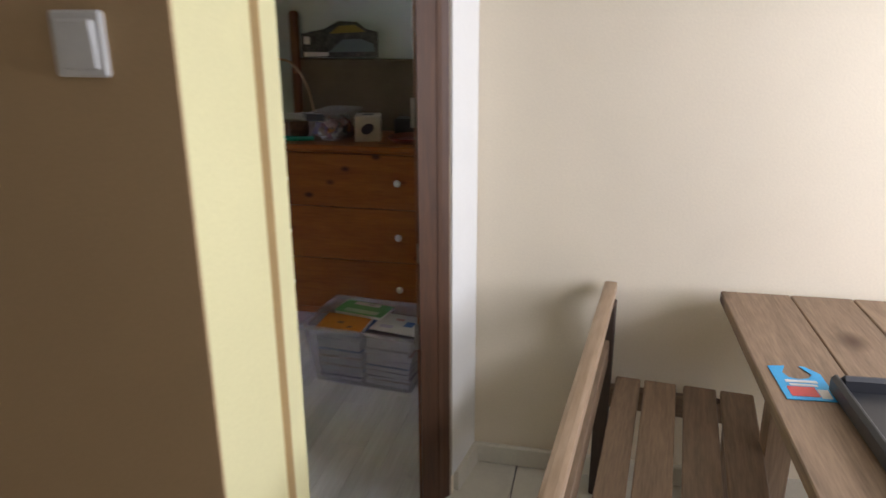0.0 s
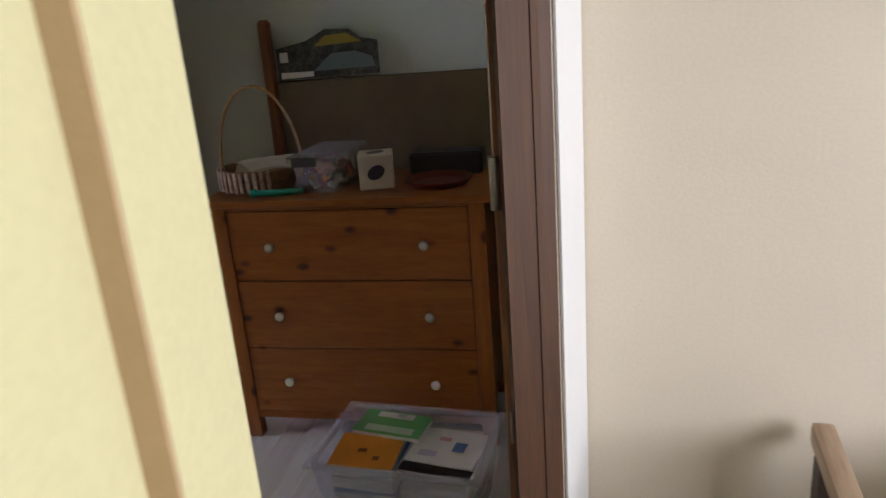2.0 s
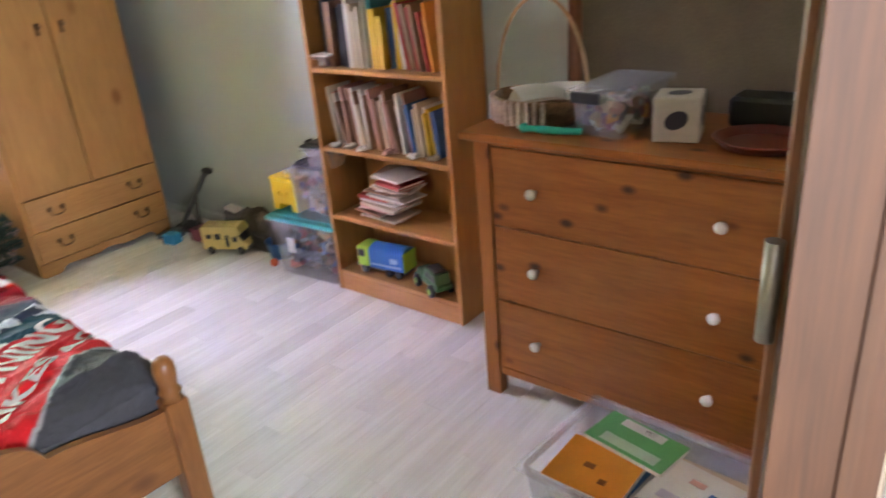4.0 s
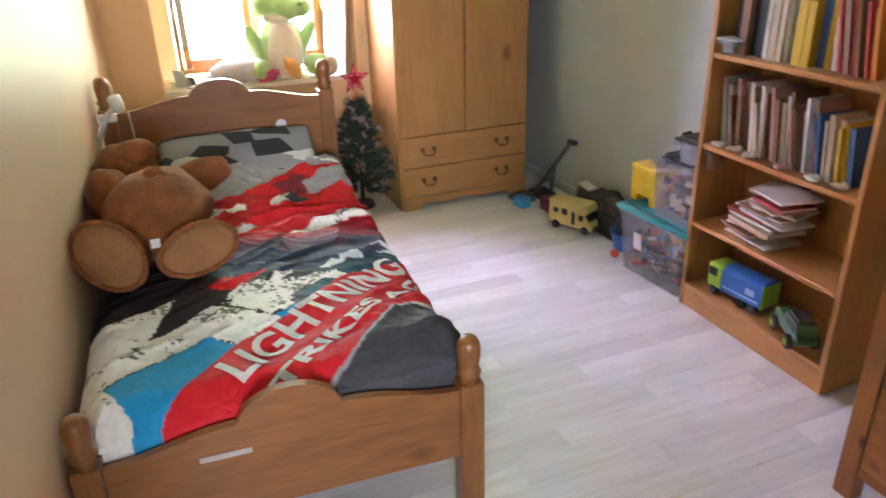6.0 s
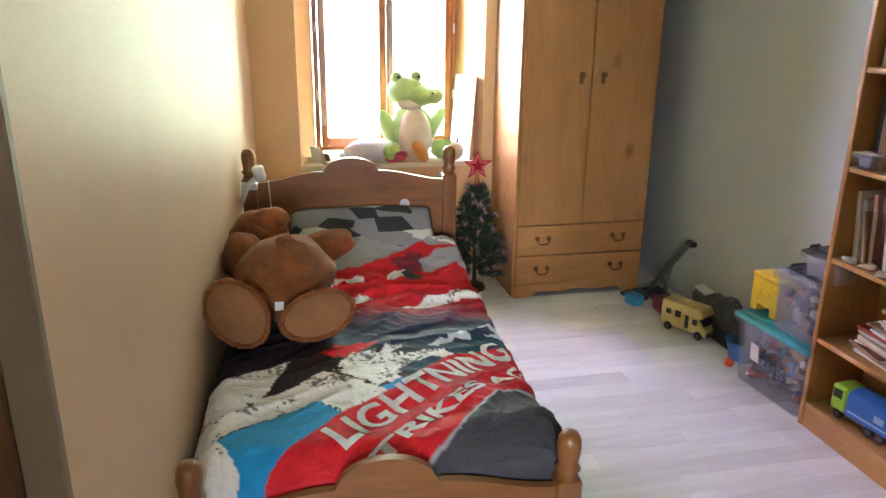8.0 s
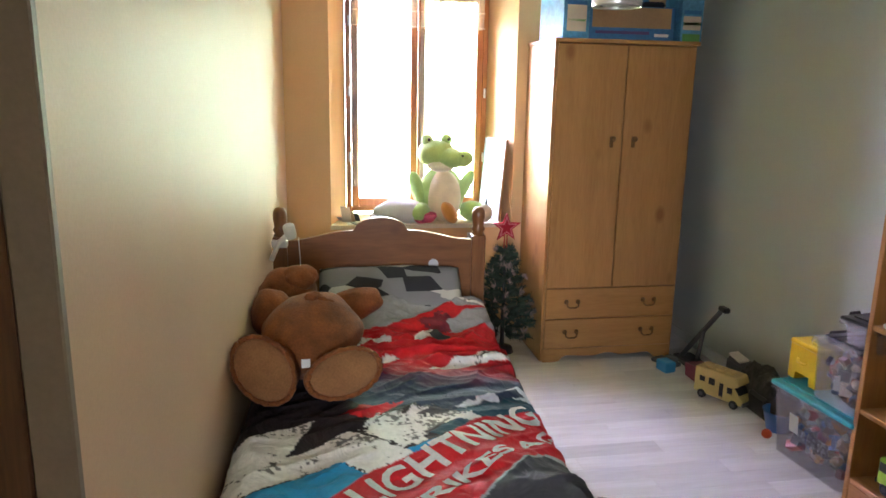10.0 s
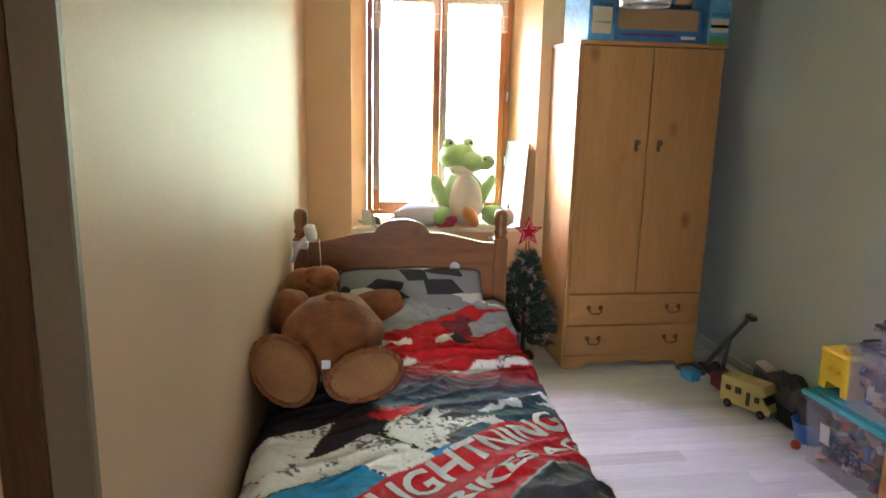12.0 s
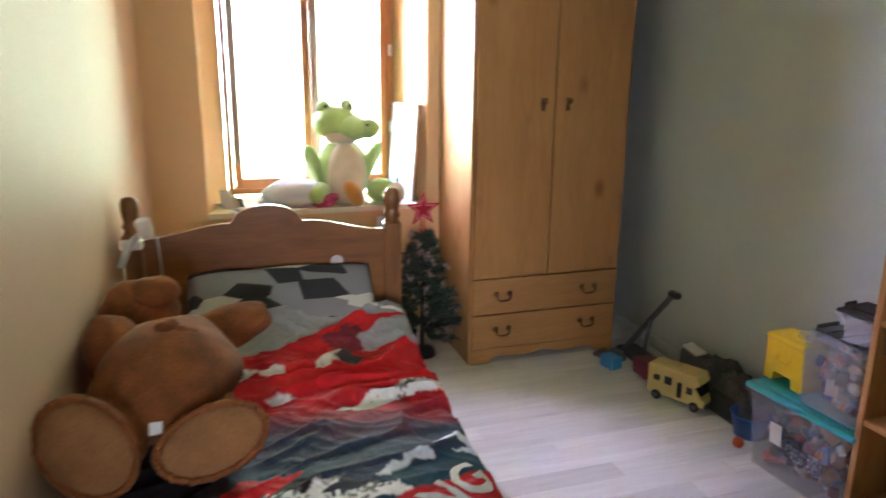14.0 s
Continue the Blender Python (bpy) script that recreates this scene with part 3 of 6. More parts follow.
# the printed shapes in the order they lie over one another: colour, ragged edge, outline along and across the bed
PRINT = [
    (GREY, 0.010, [(-1.9, -0.7), (-1.9, 0.7), (-1.50, 0.7), (-1.50, 0.30), (-1.36, 0.02), (-1.28, -0.2), (-1.28, -0.7)]),
    (CHAR, 0.012, [(-1.9, 0.26), (-1.62, 0.26), (-1.60, 0.36), (-1.56, 0.7), (-1.9, 0.7)]),
    (GREY, 0.003, [(-1.66, 0.20), (-1.63, 0.20), (-1.56, 0.55), (-1.59, 0.55)]),
    (WHITE, 0.003, [(-1.62, 0.24), (-1.60, 0.24), (-1.53, 0.58), (-1.55, 0.58)]),
    (RED, 0.012, [(-1.55, 0.26), (-1.52, 0.7), (-0.80, 0.7), (-0.88, 0.15), (-1.0, -0.7), (-1.28, -0.7), (-1.30, -0.14), (-1.38, 0.04)]),
    (MAROON, 0.03, [(-1.42, 0.14), (-1.50, 0.24), (-1.46, 0.33), (-1.38, 0.30), (-1.36, 0.20)]),
    (WHITE, 0.008, [(-0.97, 0.14), (-1.04, 0.26), (-1.09, 0.36), (-1.12, 0.52), (-1.05, 0.52), (-1.01, 0.31), (-0.95, 0.21)]),
    (WHITE, 0.010, [(-1.21, -0.16), (-1.20, 0.02), (-1.16, 0.02), (-1.16, -0.07), (-1.17, -0.16)]),
    (WHITE, 0.008, [(-1.05, -0.05), (-1.07, 0.02), (-1.05, 0.05), (-1.03, -0.02)]),
    (GREY, 0.012, [(-1.44, 0.27), (-1.51, 0.36), (-1.54, 0.50), (-1.42, 0.50), (-1.40, 0.37), (-1.38, 0.28)]),
    (WHITE, 0.008, [(-1.21, 0.10), (-1.36, 0.16), (-1.38, 0.20), (-1.31, 0.20), (-1.27, 0.16), (-1.20, 0.14)]),
    (CHAR, 0.006, [(-1.32, 0.17), (-1.37, 0.22), (-1.33, 0.27), (-1.28, 0.24)]),
    ((0.62, 0.66, 0.72), 0.012, [(-0.62, 0.19), (-0.66, 0.24), (-0.77, 0.38), (-0.82, 0.56), (-0.72, 0.56), (-0.68, 0.38), (-0.68, 0.29), (-0.61, 0.22)]),
    (NAVY, 0.010, [(-0.73, 0.31), (-0.77, 0.42), (-0.74, 0.45), (-0.70, 0.35)]),
    (TEAL, 0.010, [(-0.60, 0.19), (-0.72, 0.38), (-0.70, 0.60), (-0.60, 0.56), (-0.53, 0.25)]),
    (RED, 0.015, [(-0.58, -0.17), (-0.66, -0.10), (-0.66, 0.03), (-0.60, -0.02), (-0.56, -0.09)]),
    (WHITE, 0.024, [(-0.52, -0.11), (-0.58, -0.07), (-0.61, 0.10), (-0.59, 0.18), (-0.56, 0.27), (-0.51, 0.23), (-0.51, 0.13), (-0.46, 0.07), (-0.38, 0.08), (-0.37, 0.0), (-0.46, -0.08)]),
    (CHAR, 0.018, [(-0.56, 0.06), (-0.61, 0.12), (-0.59, 0.17), (-0.55, 0.11)]),
    (TEAL, 0.008, [(-0.44, 0.08), (-0.53, 0.16), (-0.54, 0.25), (-0.46, 0.19), (-0.42, 0.12)]),
    (BLUE, 0.008, [(-0.26, -0.06), (-0.35, 0.02), (-0.42, 0.14), (-0.40, 0.20), (-0.30, 0.10), (-0.22, -0.02)]),
    (WHITE, 0.008, [(-0.30, -0.60), (-0.47, -0.46), (-0.52, -0.38), (-0.57, -0.25), (-0.38, -0.32), (-0.48, -0.14), (-0.40, -0.04), (-0.33, 0.04), (-0.22, -0.06), (-0.33, -0.18), (-0.19, -0.42), (0.3, -0.36), (0.3, -0.6)]),
    (WHITE, 0.006, [(-0.20, -0.60), (-0.18, -0.42), (-0.05, -0.34), (0.06, -0.36), (0.3, -0.34), (0.3, -0.60)]),
    (BLUE, 0.004, [(-0.18, -0.42), (-0.33, -0.18), (-0.23, -0.08), (-0.10, -0.20), (0.1, -0.30), (0.3, -0.36), (0.06, -0.375), (-0.05, -0.35)]),
    (GREY, 0.004, [(-0.68, 0.60), (-0.26, 0.60), (-0.315, 0.41), (-0.245, 0.31), (-0.115, 0.20), (-0.025, 0.10), (0.10, 0.0), (-0.16, -0.15)]),
    (RED, 0.003, [(0.2, -0.40), (-0.06, -0.28), (-0.16, -0.18), (-0.26, -0.09), (-0.36, 0.08), (-0.55, 0.24), (-0.69, 0.60), (-0.34, 0.60), (-0.33, 0.41), (-0.26, 0.31), (-0.13, 0.20), (-0.04, 0.10), (0.08, 0.0), (0.2, -0.1)]),
]


def print_colour(x, y):
    """The printed colours of the cover at arrays of places on the bed."""
    wob = np.array([noise.noise_vector(Vector((a * 24, b * 24, 3.1))) for a, b in zip(x, y)])
    fine = np.array([noise.noise(Vector((a * 90, b * 90, 7.7))) for a, b in zip(x, y)])
    blot = np.array([noise.noise(Vector((a * 14, b * 14, 1.7))) for a, b in zip(x, y)])
    col = np.tile(np.array(BLACK), (len(x), 1))
    k = np.clip((x + 0.98 + 0.06 * blot) / 0.20, 0, 1)[:, None]
    fade = np.array(MAROON) * (1 - k) + np.array(NAVY) * k
    upper = (x < -0.60 + 0.3 * (y - 0.1)) & (y > -0.25)
    col[upper] = fade[upper]
    col[(x > -0.36) & (y > 0.02)] = CHAR
    for colour, rag, outline in PRINT:
        u, v = x + rag * (wob[:, 0] + 0.8 * fine), y + rag * (wob[:, 1] - 0.8 * fine)
        inside = np.zeros(len(x), bool)
        for (ax, ay), (bx, by) in zip(outline, outline[1:] + outline[:1]):
            if ay != by:
                inside ^= ((ay > v) != (by > v)) & (u < (bx - ax) * (v - ay) / (by - ay) + ax)
        ink = np.array(colour) * np.ones((inside.sum(), 1))
        if colour == WHITE:
            worn = (fine[inside] + 1.3 * blot[inside]) > (0.30 if rag > 0.02 else 0.62)
            ink[worn] *= 0.22
        if colour == RED and outline[0][0] < -1:
            f = np.clip((x[inside] + 1.05 + 0.08 * blot[inside]) / 0.16, 0, 1)[:, None]
            ink = ink * (1 - f) + np.array(MAROON) * f
        col[inside] = ink
    return col


def duvet_print():
    """Printed cotton: the cover's own colours, slightly worn, with fine wrinkles."""
    m, nd, ln, b = nodes_of("printed_duvet_cotton")
    tc, at = nd.new("ShaderNodeTexCoord"), nd.new("ShaderNodeAttribute")
    at.attribute_name = "print"
    worn = nd.new("ShaderNodeTexNoise")
    worn.inputs["Scale"].default_value, worn.inputs["Detail"].default_value = 60, 6
    ln.new(tc.outputs["Object"], worn.inputs["Vector"])
    rw = ramp(nd, (0.72, 0.72, 0.72), (1, 1, 1), 0.35, 0.6)
    ln.new(worn.outputs["Fac"], rw.inputs["Fac"])
    mx = nd.new("ShaderNodeMix")
    mx.data_type, mx.blend_type = "RGBA", "MULTIPLY"
    mx.inputs["Factor"].default_value = 0.35
    ln.new(at.outputs["Color"], mx.inputs["A"])
    ln.new(rw.outputs["Color"], mx.inputs["B"])
    ln.new(mx.outputs["Result"], b.inputs["Base Color"])
    b.inputs["Roughness"].default_value = 0.7
    b.inputs["Specular IOR Level"].default_value = 0.35
    wr = nd.new("ShaderNodeTexNoise")
    wr.inputs["Scale"].default_value, wr.inputs["Detail"].default_value, wr.inputs["Distortion"].default_value = 11, 4, 1.5
    ln.new(tc.outputs["Object"], wr.inputs["Vector"])
    bp = nd.new("ShaderNodeBump")
    bp.inputs["Strength"].default_value, bp.inputs["Distance"].default_value = 0.7, 0.02
    ln.new(wr.outputs["Fac"], bp.inputs["Height"])
    ln.new(bp.outputs["Normal"], b.inputs["Normal"])
    return m


DUVET = duvet_print()
LETTER = plain("white_print", (0.68, 0.66, 0.63), 0.85, 0.12, 30, 120, 0.1)


def duvet():
    d = thing("duvet", BED, "printed duvet in red, blue, white and charcoal spread on the bed", "duvet")
    bm = bmesh.new()
    nx, ny, nd_ = 330, 190, 24
    rows = []
    for i in range(nx + 1):
        x = -1.62 + 1.592 * i / nx
        side = 0.462 + 0.012 * math.sin(x * 9) + 0.03 * max(0, 1 - ((x + 0.06) / 0.2) ** 2)
        row = []
        for j in range(ny + 1):
            y = -0.476 + (side + 0.476) * j / ny
            row.append(bm.verts.new((x, y, duvet_height(x, y))))
        drop = 0.10 + 0.025 * math.sin(x * 6 + 1) + 0.05 * max(0, 1 - ((x + 0.06) / 0.25) ** 2)
        z = duvet_height(x, side)
        for j in range(1, nd_ + 1):
            s = j / nd_
            row.append(bm.verts.new((x, side + 0.016 * math.sin(s * 2.6) + 0.006 * math.sin(x * 30 + s * 3) * s, z - drop * s)))
        rows.append(row)
    for a, b in zip(rows, rows[1:]):
        for j in range(len(a) - 1):
            bm.faces.new((a[j], b[j], b[j + 1], a[j + 1])).smooth = True
    last = rows[-1]
    low = [bm.verts.new((v.co.x + 0.004, v.co.y, max(0.40, v.co.z - 0.12))) for v in last]
    for j in range(len(last) - 1):
        bm.faces.new((last[j], low[j], low[j + 1], last[j + 1])).smooth = True
    flat = [(v.co.x, v.co.y + max(0.0, duvet_height(v.co.x, min(v.co.y, 0.46)) - v.co.z) * (v.co.y > 0.455)) for v in bm.verts]
    cover = part("cover", bm, DUVET, d)
    ink = cover.data.color_attributes.new("print", "FLOAT_COLOR", "POINT")
    rgb = print_colour(np.array([p[0] for p in flat]), np.array([p[1] for p in flat]))
    ink.data.foreach_set("color", np.hstack([rgb, np.ones((len(rgb), 1))]).astype(np.float32).ravel())
    sol = cover.modifiers.new("thickness", "SOLIDIFY")
    sol.thickness, sol.offset = 0.02, -1
    # printed lettering follows the cloth
    inv = BED.inverted()
    for text, size, start, q0 in (("LIGHTNING", 0.135, 2.45, -0.560), ("STRIKES AG", 0.066, 2.42, -0.462)):
        cu = bpy.data.curves.new("lettering", "FONT")
        cu.body, cu.size, cu.resolution_u, cu.space_character = text, size, 3, 1.02
        cu.offset = 0.0035 if size > 0.1 else 0.002
        tmp = bpy.data.objects.new("lettering_outline", cu)
        scene.collection.objects.link(tmp)
        bpy.context.view_layer.update()
        me = bpy.data.meshes.new_from_object(tmp.evaluated_get(bpy.context.evaluated_depsgraph_get()))
        bpy.data.objects.remove(tmp)
        bm = bmesh.new()
        bm.from_mesh(me)
        width = max(v.co.x for v in bm.verts)
        span = 0.76 if size > 0.1 else 0.74
        bmesh.ops.triangulate(bm, faces=bm.faces[:])
        for _ in range(2):
            bmesh.ops.subdivide_edges(bm, edges=[e for e in bm.edges if e.calc_length() > 0.02], cuts=1)
            bmesh.ops.triangulate(bm, faces=bm.faces[:])
        for v in bm.verts:
            pp, qq = start + v.co.x / width * span, q0 - v.co.y
            wx, wy = (-0.62 * pp + 0.78 * qq) / 0.9928, (0.78 * pp + 0.62 * qq) / 0.9928
            l = inv @ Vector((wx, wy, 0))
            yy = min(l.y, 0.455)
            drop = max(0.0, l.y - 0.465)
            v.co = Vector((l.x, yy + min(drop, 0.022), duvet_height(l.x, yy) + 0.004 - drop))
        part("printed_lettering", bm, LETTER, d, "white printed letters")


duvet()


def pillow(name, m, sx, sy, sz, mat_, label):
    bm = bmesh.new()
    n = 26
    for sgn in (1, -1):
        g = []
        for i in range(n + 1):
            row = []
            for j in range(n + 1):
                u, v = 2 * i / n - 1, 2 * j / n - 1
                k = max(0, (1 - abs(u) ** 3.2)) ** 0.5 * max(0, (1 - abs(v) ** 3.2)) ** 0.5
                pin = 1 - 0.06 * (1 - k)
                row.append(bm.verts.new((u * sx * pin, v * sy * pin, sgn * sz * k * (1 + 0.25 * noise.noise(Vector((u * 2, v * 2, sgn)))))))
            g.append(row)
        for i in range(n):
            for j in range(n):
                bm.faces.new((g[i][j], g[i + 1][j], g[i + 1][j + 1], g[i][j + 1])).smooth = True
    bmesh.ops.remove_doubles(bm, verts=bm.verts[:], dist=0.0005)
    return tagged(part(name, bm, mat_, None, "", m), label, "pillow")


def stripe_print():
    m, nd, ln, b = nodes_of("black_white_pillow_print")
    tc = nd.new("ShaderNodeTexCoord")
    v = nd.new("ShaderNodeTexVoronoi")
    mp = nd.new("ShaderNodeMapping")
    mp.inputs["Scale"].default_value, mp.inputs["Rotation"].default_value = (6, 2.6, 1), (0, 0, 0.6)
    ln.new(tc.outputs["Object"], mp.inputs["Vector"])
    ln.new(mp.outputs["Vector"], v.inputs["Vector"])
    v.inputs["Scale"].default_value = 2.6
    r = nd.new("ShaderNodeValToRGB")
    r.color_ramp.interpolation = "CONSTANT"
    e = r.color_ramp.elements
    e[0].color, e[1].color, e[1].position = (0.03, 0.03, 0.035, 1), (0.24, 0.24, 0.25, 1), 0.30
    e.new(0.80).color = (0.62, 0.60, 0.56, 1)
    sp = nd.new("ShaderNodeSeparateColor")
    ln.new(v.outputs["Color"], sp.inputs[0])
    ln.new(sp.outputs[0], r.inputs["Fac"])
    ln.new(r.outputs["Color"], b.inputs["Base Color"])
    b.inputs["Roughness"].default_value = 0.9
    return m


PILLOW = stripe_print()
pillow("pillow", BED @ pose(-1.655, 0.04, 0.610, 0, 38, 0), 0.15, 0.34, 0.06, PILLOW, "grey, black and white printed pillow against the headboard")


# ---- teddy bear and other soft toys ----
FUR = plain("brown_plush", (0.27, 0.088, 0.021), 0.95, 0.3, 14, 160, 0.8, fuzz=0.05)
FUR_PAD = plain("tan_plush", (0.33, 0.155, 0.058), 0.95, 0.2, 10, 160, 0.5, fuzz=0.05)


def plush(name, pieces, label, category):
    """A stuffed toy; pieces: (part name, name of the part it sits on or None, maker of geometry, material, label)."""
    toy = thing(name, pose(0, 0, 0), label, category)
    made = {}
    for nm, on, make, mt, note in pieces:
        bm = bmesh.new()
        make(bm)
        made.setdefault(nm, part(nm, bm, mt, made[on] if on else toy, note))
    return toy


def foot_frame(c, n, up):
    """A frame at c whose z points along n and whose x follows the long way of the foot."""
    z = Vector(n).normalized()
    x = (Vector(up) - z * Vector(up).dot(z)).normalized()
    m = Matrix((x, z.cross(x), z)).transposed().to_4x4()
    m.translation = c
    return m


def stuffed_foot(a, b, c, m, seed):
    """A thick foot, flattened towards its sole."""
    def make(bm):
        for v in blob(bm, (0, 0, 0), (a, b, c), (0, 0, 0), 0.05, 4, seed):
            if v.co.z > 0.3 * c:
                v.co.z = 0.3 * c + (v.co.z - 0.3 * c) * 0.35
            v.co = m @ v.co
    return make


def sole(a, b, c, m, seed):
    def make(bm):
        for v in blob(bm, (0, 0, 0.30 * c), (a * 0.88, b * 0.88, 0.026), (0, 0, 0), 0.03, 4, seed):
            v.co = m @ v.co
    return make


def seam(a, b, c, m):
    """The ruffled seam round a sole."""
    def make(bm):
        pts = []
        for i in range(121):
            t = 2 * math.pi * i / 120
            k = 0.93 + 0.012 * math.sin(t * 31) + 0.01 * math.sin(t * 17 + 1)
            pts.append(m @ Vector((a * k * math.cos(t), b * k * math.sin(t), 0.40 * c + 0.003 * math.sin(t * 23))))
        tube(bm, pts, 0.0075, 8)
    return make


B = lambda c, r, rot=(0, 0, 0), lump=0.12, seed=0.0, n=4: (lambda bm: blob(bm, c, r, rot, lump, n, seed))
LF = foot_frame((-2.575, 1.30, 0.655), (0.90, 0.02, 0.36), (0, 0.55, -0.8))
RF = foot_frame((-2.575, 1.545, 0.630), (0.88, 0.12, 0.42), (0, 0.95, 0.30))
plush("teddy_bear", [
    ("body", None, B((-2.86, 1.445, 0.668), (0.225, 0.178, 0.128), (0, 8, -6), 0.13, 1), FUR, ""),
    ("belly_button", "body", B((-2.87, 1.455, 0.797), (0.030, 0.032, 0.022), (0, 0, 0), 0.25, 5), FUR, ""),
    ("belly_seam", "body", lambda bm: tube(bm, [(-2.87 + 0.02 * math.sin(k * 0.35), 1.455 + 0.0085 * k, 0.799 - 0.00038 * k * k + 0.004 * math.sin(k * 2.1)) for k in range(16)], 0.011, 8), FUR, "ruffled seam"),
    ("left_leg", None, B((-2.72, 1.33, 0.625), (0.15, 0.075, 0.082), (0, 4, 12), 0.1, 3), FUR, ""),
    ("left_foot", "left_leg", stuffed_foot(0.122, 0.088, 0.075, LF, 2), FUR, ""),
    ("right_leg", None, B((-2.72, 1.525, 0.600), (0.15, 0.08, 0.075), (0, 4, -10), 0.1, 6), FUR, ""),
    ("right_foot", "right_leg", stuffed_foot(0.126, 0.078, 0.075, RF, 4), FUR, ""),
    ("left_sole", "left_leg", sole(0.122, 0.088, 0.075, LF, 2), FUR_PAD, "tan plush sole"),
    ("right_sole", "right_leg", sole(0.126, 0.078, 0.075, RF, 4), FUR_PAD, "tan plush sole"),
    ("left_seam", "left_leg", seam(0.122, 0.088, 0.075, LF), FUR, ""),
    ("right_seam", "right_leg", seam(0.126, 0.078, 0.075, RF), FUR, ""),
    ("head", None, B((-3.25, 1.352, 0.700), (0.13, 0.118, 0.112), (0, 0, 0), 0.12, 7), FUR, ""),
    ("snout", "head", B((-3.20, 1.405, 0.785), (0.060, 0.072, 0.045), (0, 15, 0), 0.15, 8), FUR, ""),
    ("left_arm", None, B((-3.00, 1.305, 0.700), (0.095, 0.072, 0.098), (0, 10, 20), 0.1, 9), FUR, ""),
    ("right_arm", None, B((-3.16, 1.60, 0.672), (0.07, 0.135, 0.062), (12, 0, 16), 0.1, 10), FUR, ""),
    ("label", "body", lambda bm: box(bm, -0.001, 0.001, -0.014, 0.014, -0.014, 0.014, 0, pose(-2.632, 1.428, 0.648, 0, -25, 0)), WHITE_PLASTIC, "small white sewn-in label"),
], "large brown plush teddy bear lying on the bed", "teddy bear")

CROC = plain("green_plush", (0.40, 0.57, 0.19), 0.95, 0.15, 12, 160, 0.5, fuzz=0.5)
CROC_BELLY = plain("cream_plush", (0.68, 0.58, 0.40), 0.95, 0.1, 12, 160, 0.4, fuzz=0.5)
ORANGE_FUR = plain("orange_plush", (0.60, 0.26, 0.05), 0.95, 0.1, 12, 160, 0.4, fuzz=0.5)
EYE_DARK = plain("dark_eye", (0.03, 0.02, 0.02), 0.3, 0.1)
CX, CY, CZ = -4.76, 2.235, 0.715
plush("crocodile_plush", [
    ("body", None, B((CX - 0.02, CY, CZ + 0.15), (0.095, 0.145, 0.175), (0, 0, 0), 0.05, 1), CROC, ""),
    ("belly", "body", B((CX + 0.03, CY + 0.01, CZ + 0.145), (0.085, 0.105, 0.165), (0, 0, 0), 0.04, 2), CROC_BELLY, ""),
    ("head", None, B((CX, CY - 0.035, CZ + 0.405), (0.095, 0.115, 0.085), (0, 0, -10), 0.05, 3), CROC, ""),
    ("upper_snout", "head", B((CX + 0.05, CY + 0.045, CZ + 0.385), (0.10, 0.085, 0.062), (0, 6, 35), 0.05, 4), CROC, ""),
    ("nose", "head", B((CX + 0.11, CY + 0.115, CZ + 0.385), (0.04, 0.055, 0.048), (0, 0, 0), 0.1, 5), CROC, ""),
    ("jaw", "head", B((CX + 0.04, CY - 0.01, CZ + 0.335), (0.075, 0.09, 0.035), (0, 0, 20), 0.05, 6), CROC_BELLY, ""),
    ("eye_bump", "head", B((CX, CY - 0.09, CZ + 0.485), (0.035, 0.036, 0.036), (0, 0, 0), 0.02, 7), CROC, ""),
    ("eyeump", "head", B((CX, CY + 0.025, CZ + 0.487), (0.035, 0.036, 0.036), (0, 0, 0), 0.02, 8), CROC, ""),
    ("eye", "head", B((CX + 0.033, CY - 0.085, CZ + 0.49), (0.008, 0.010, 0.010), (0, 0, 0), 0, 0, 2), EYE_DARK, ""),
    ("eye", "head", B((CX + 0.033, CY + 0.035, CZ + 0.492), (0.008, 0.010, 0.010), (0, 0, 0), 0, 0, 2), EYE_DARK, ""),
    ("nostril", "head", B((CX + 0.145, CY + 0.10, CZ + 0.405), (0.006, 0.009, 0.007), (0, 0, 0), 0, 0, 2), EYE_DARK, ""),
    ("left_arm", None, B((CX + 0.01, CY - 0.15, CZ + 0.19), (0.04, 0.042, 0.115), (18, 0, 0), 0.05, 9), CROC, ""),
    ("right_arm", None, B((CX + 0.01, CY + 0.135, CZ + 0.20), (0.04, 0.04, 0.115), (-28, 0, 0), 0.05, 10), CROC, ""),
    ("right_leg", None, B((CX + 0.09, CY + 0.18, CZ + 0.065), (0.095, 0.06, 0.062), (0, 0, 35), 0.05, 11), CROC, ""),
    ("right_foot_sole", "right_leg", B((CX + 0.15, CY + 0.24, CZ + 0.06), (0.04, 0.055, 0.055), (0, 0, 35), 0.05, 12), CROC_BELLY, ""),
    ("left_leg", None, B((CX + 0.08, CY - 0.14, CZ + 0.06), (0.095, 0.055, 0.058), (0, 0, -25), 0.05, 13), CROC, ""),
    ("orange_tail", None, B((CX + 0.12, CY + 0.03, CZ + 0.06), (0.05, 0.042, 0.075), (30, 10, 0), 0.05, 14), ORANGE_FUR, ""),
], "light green plush crocodile with cream belly on the window sill", "plush toy")


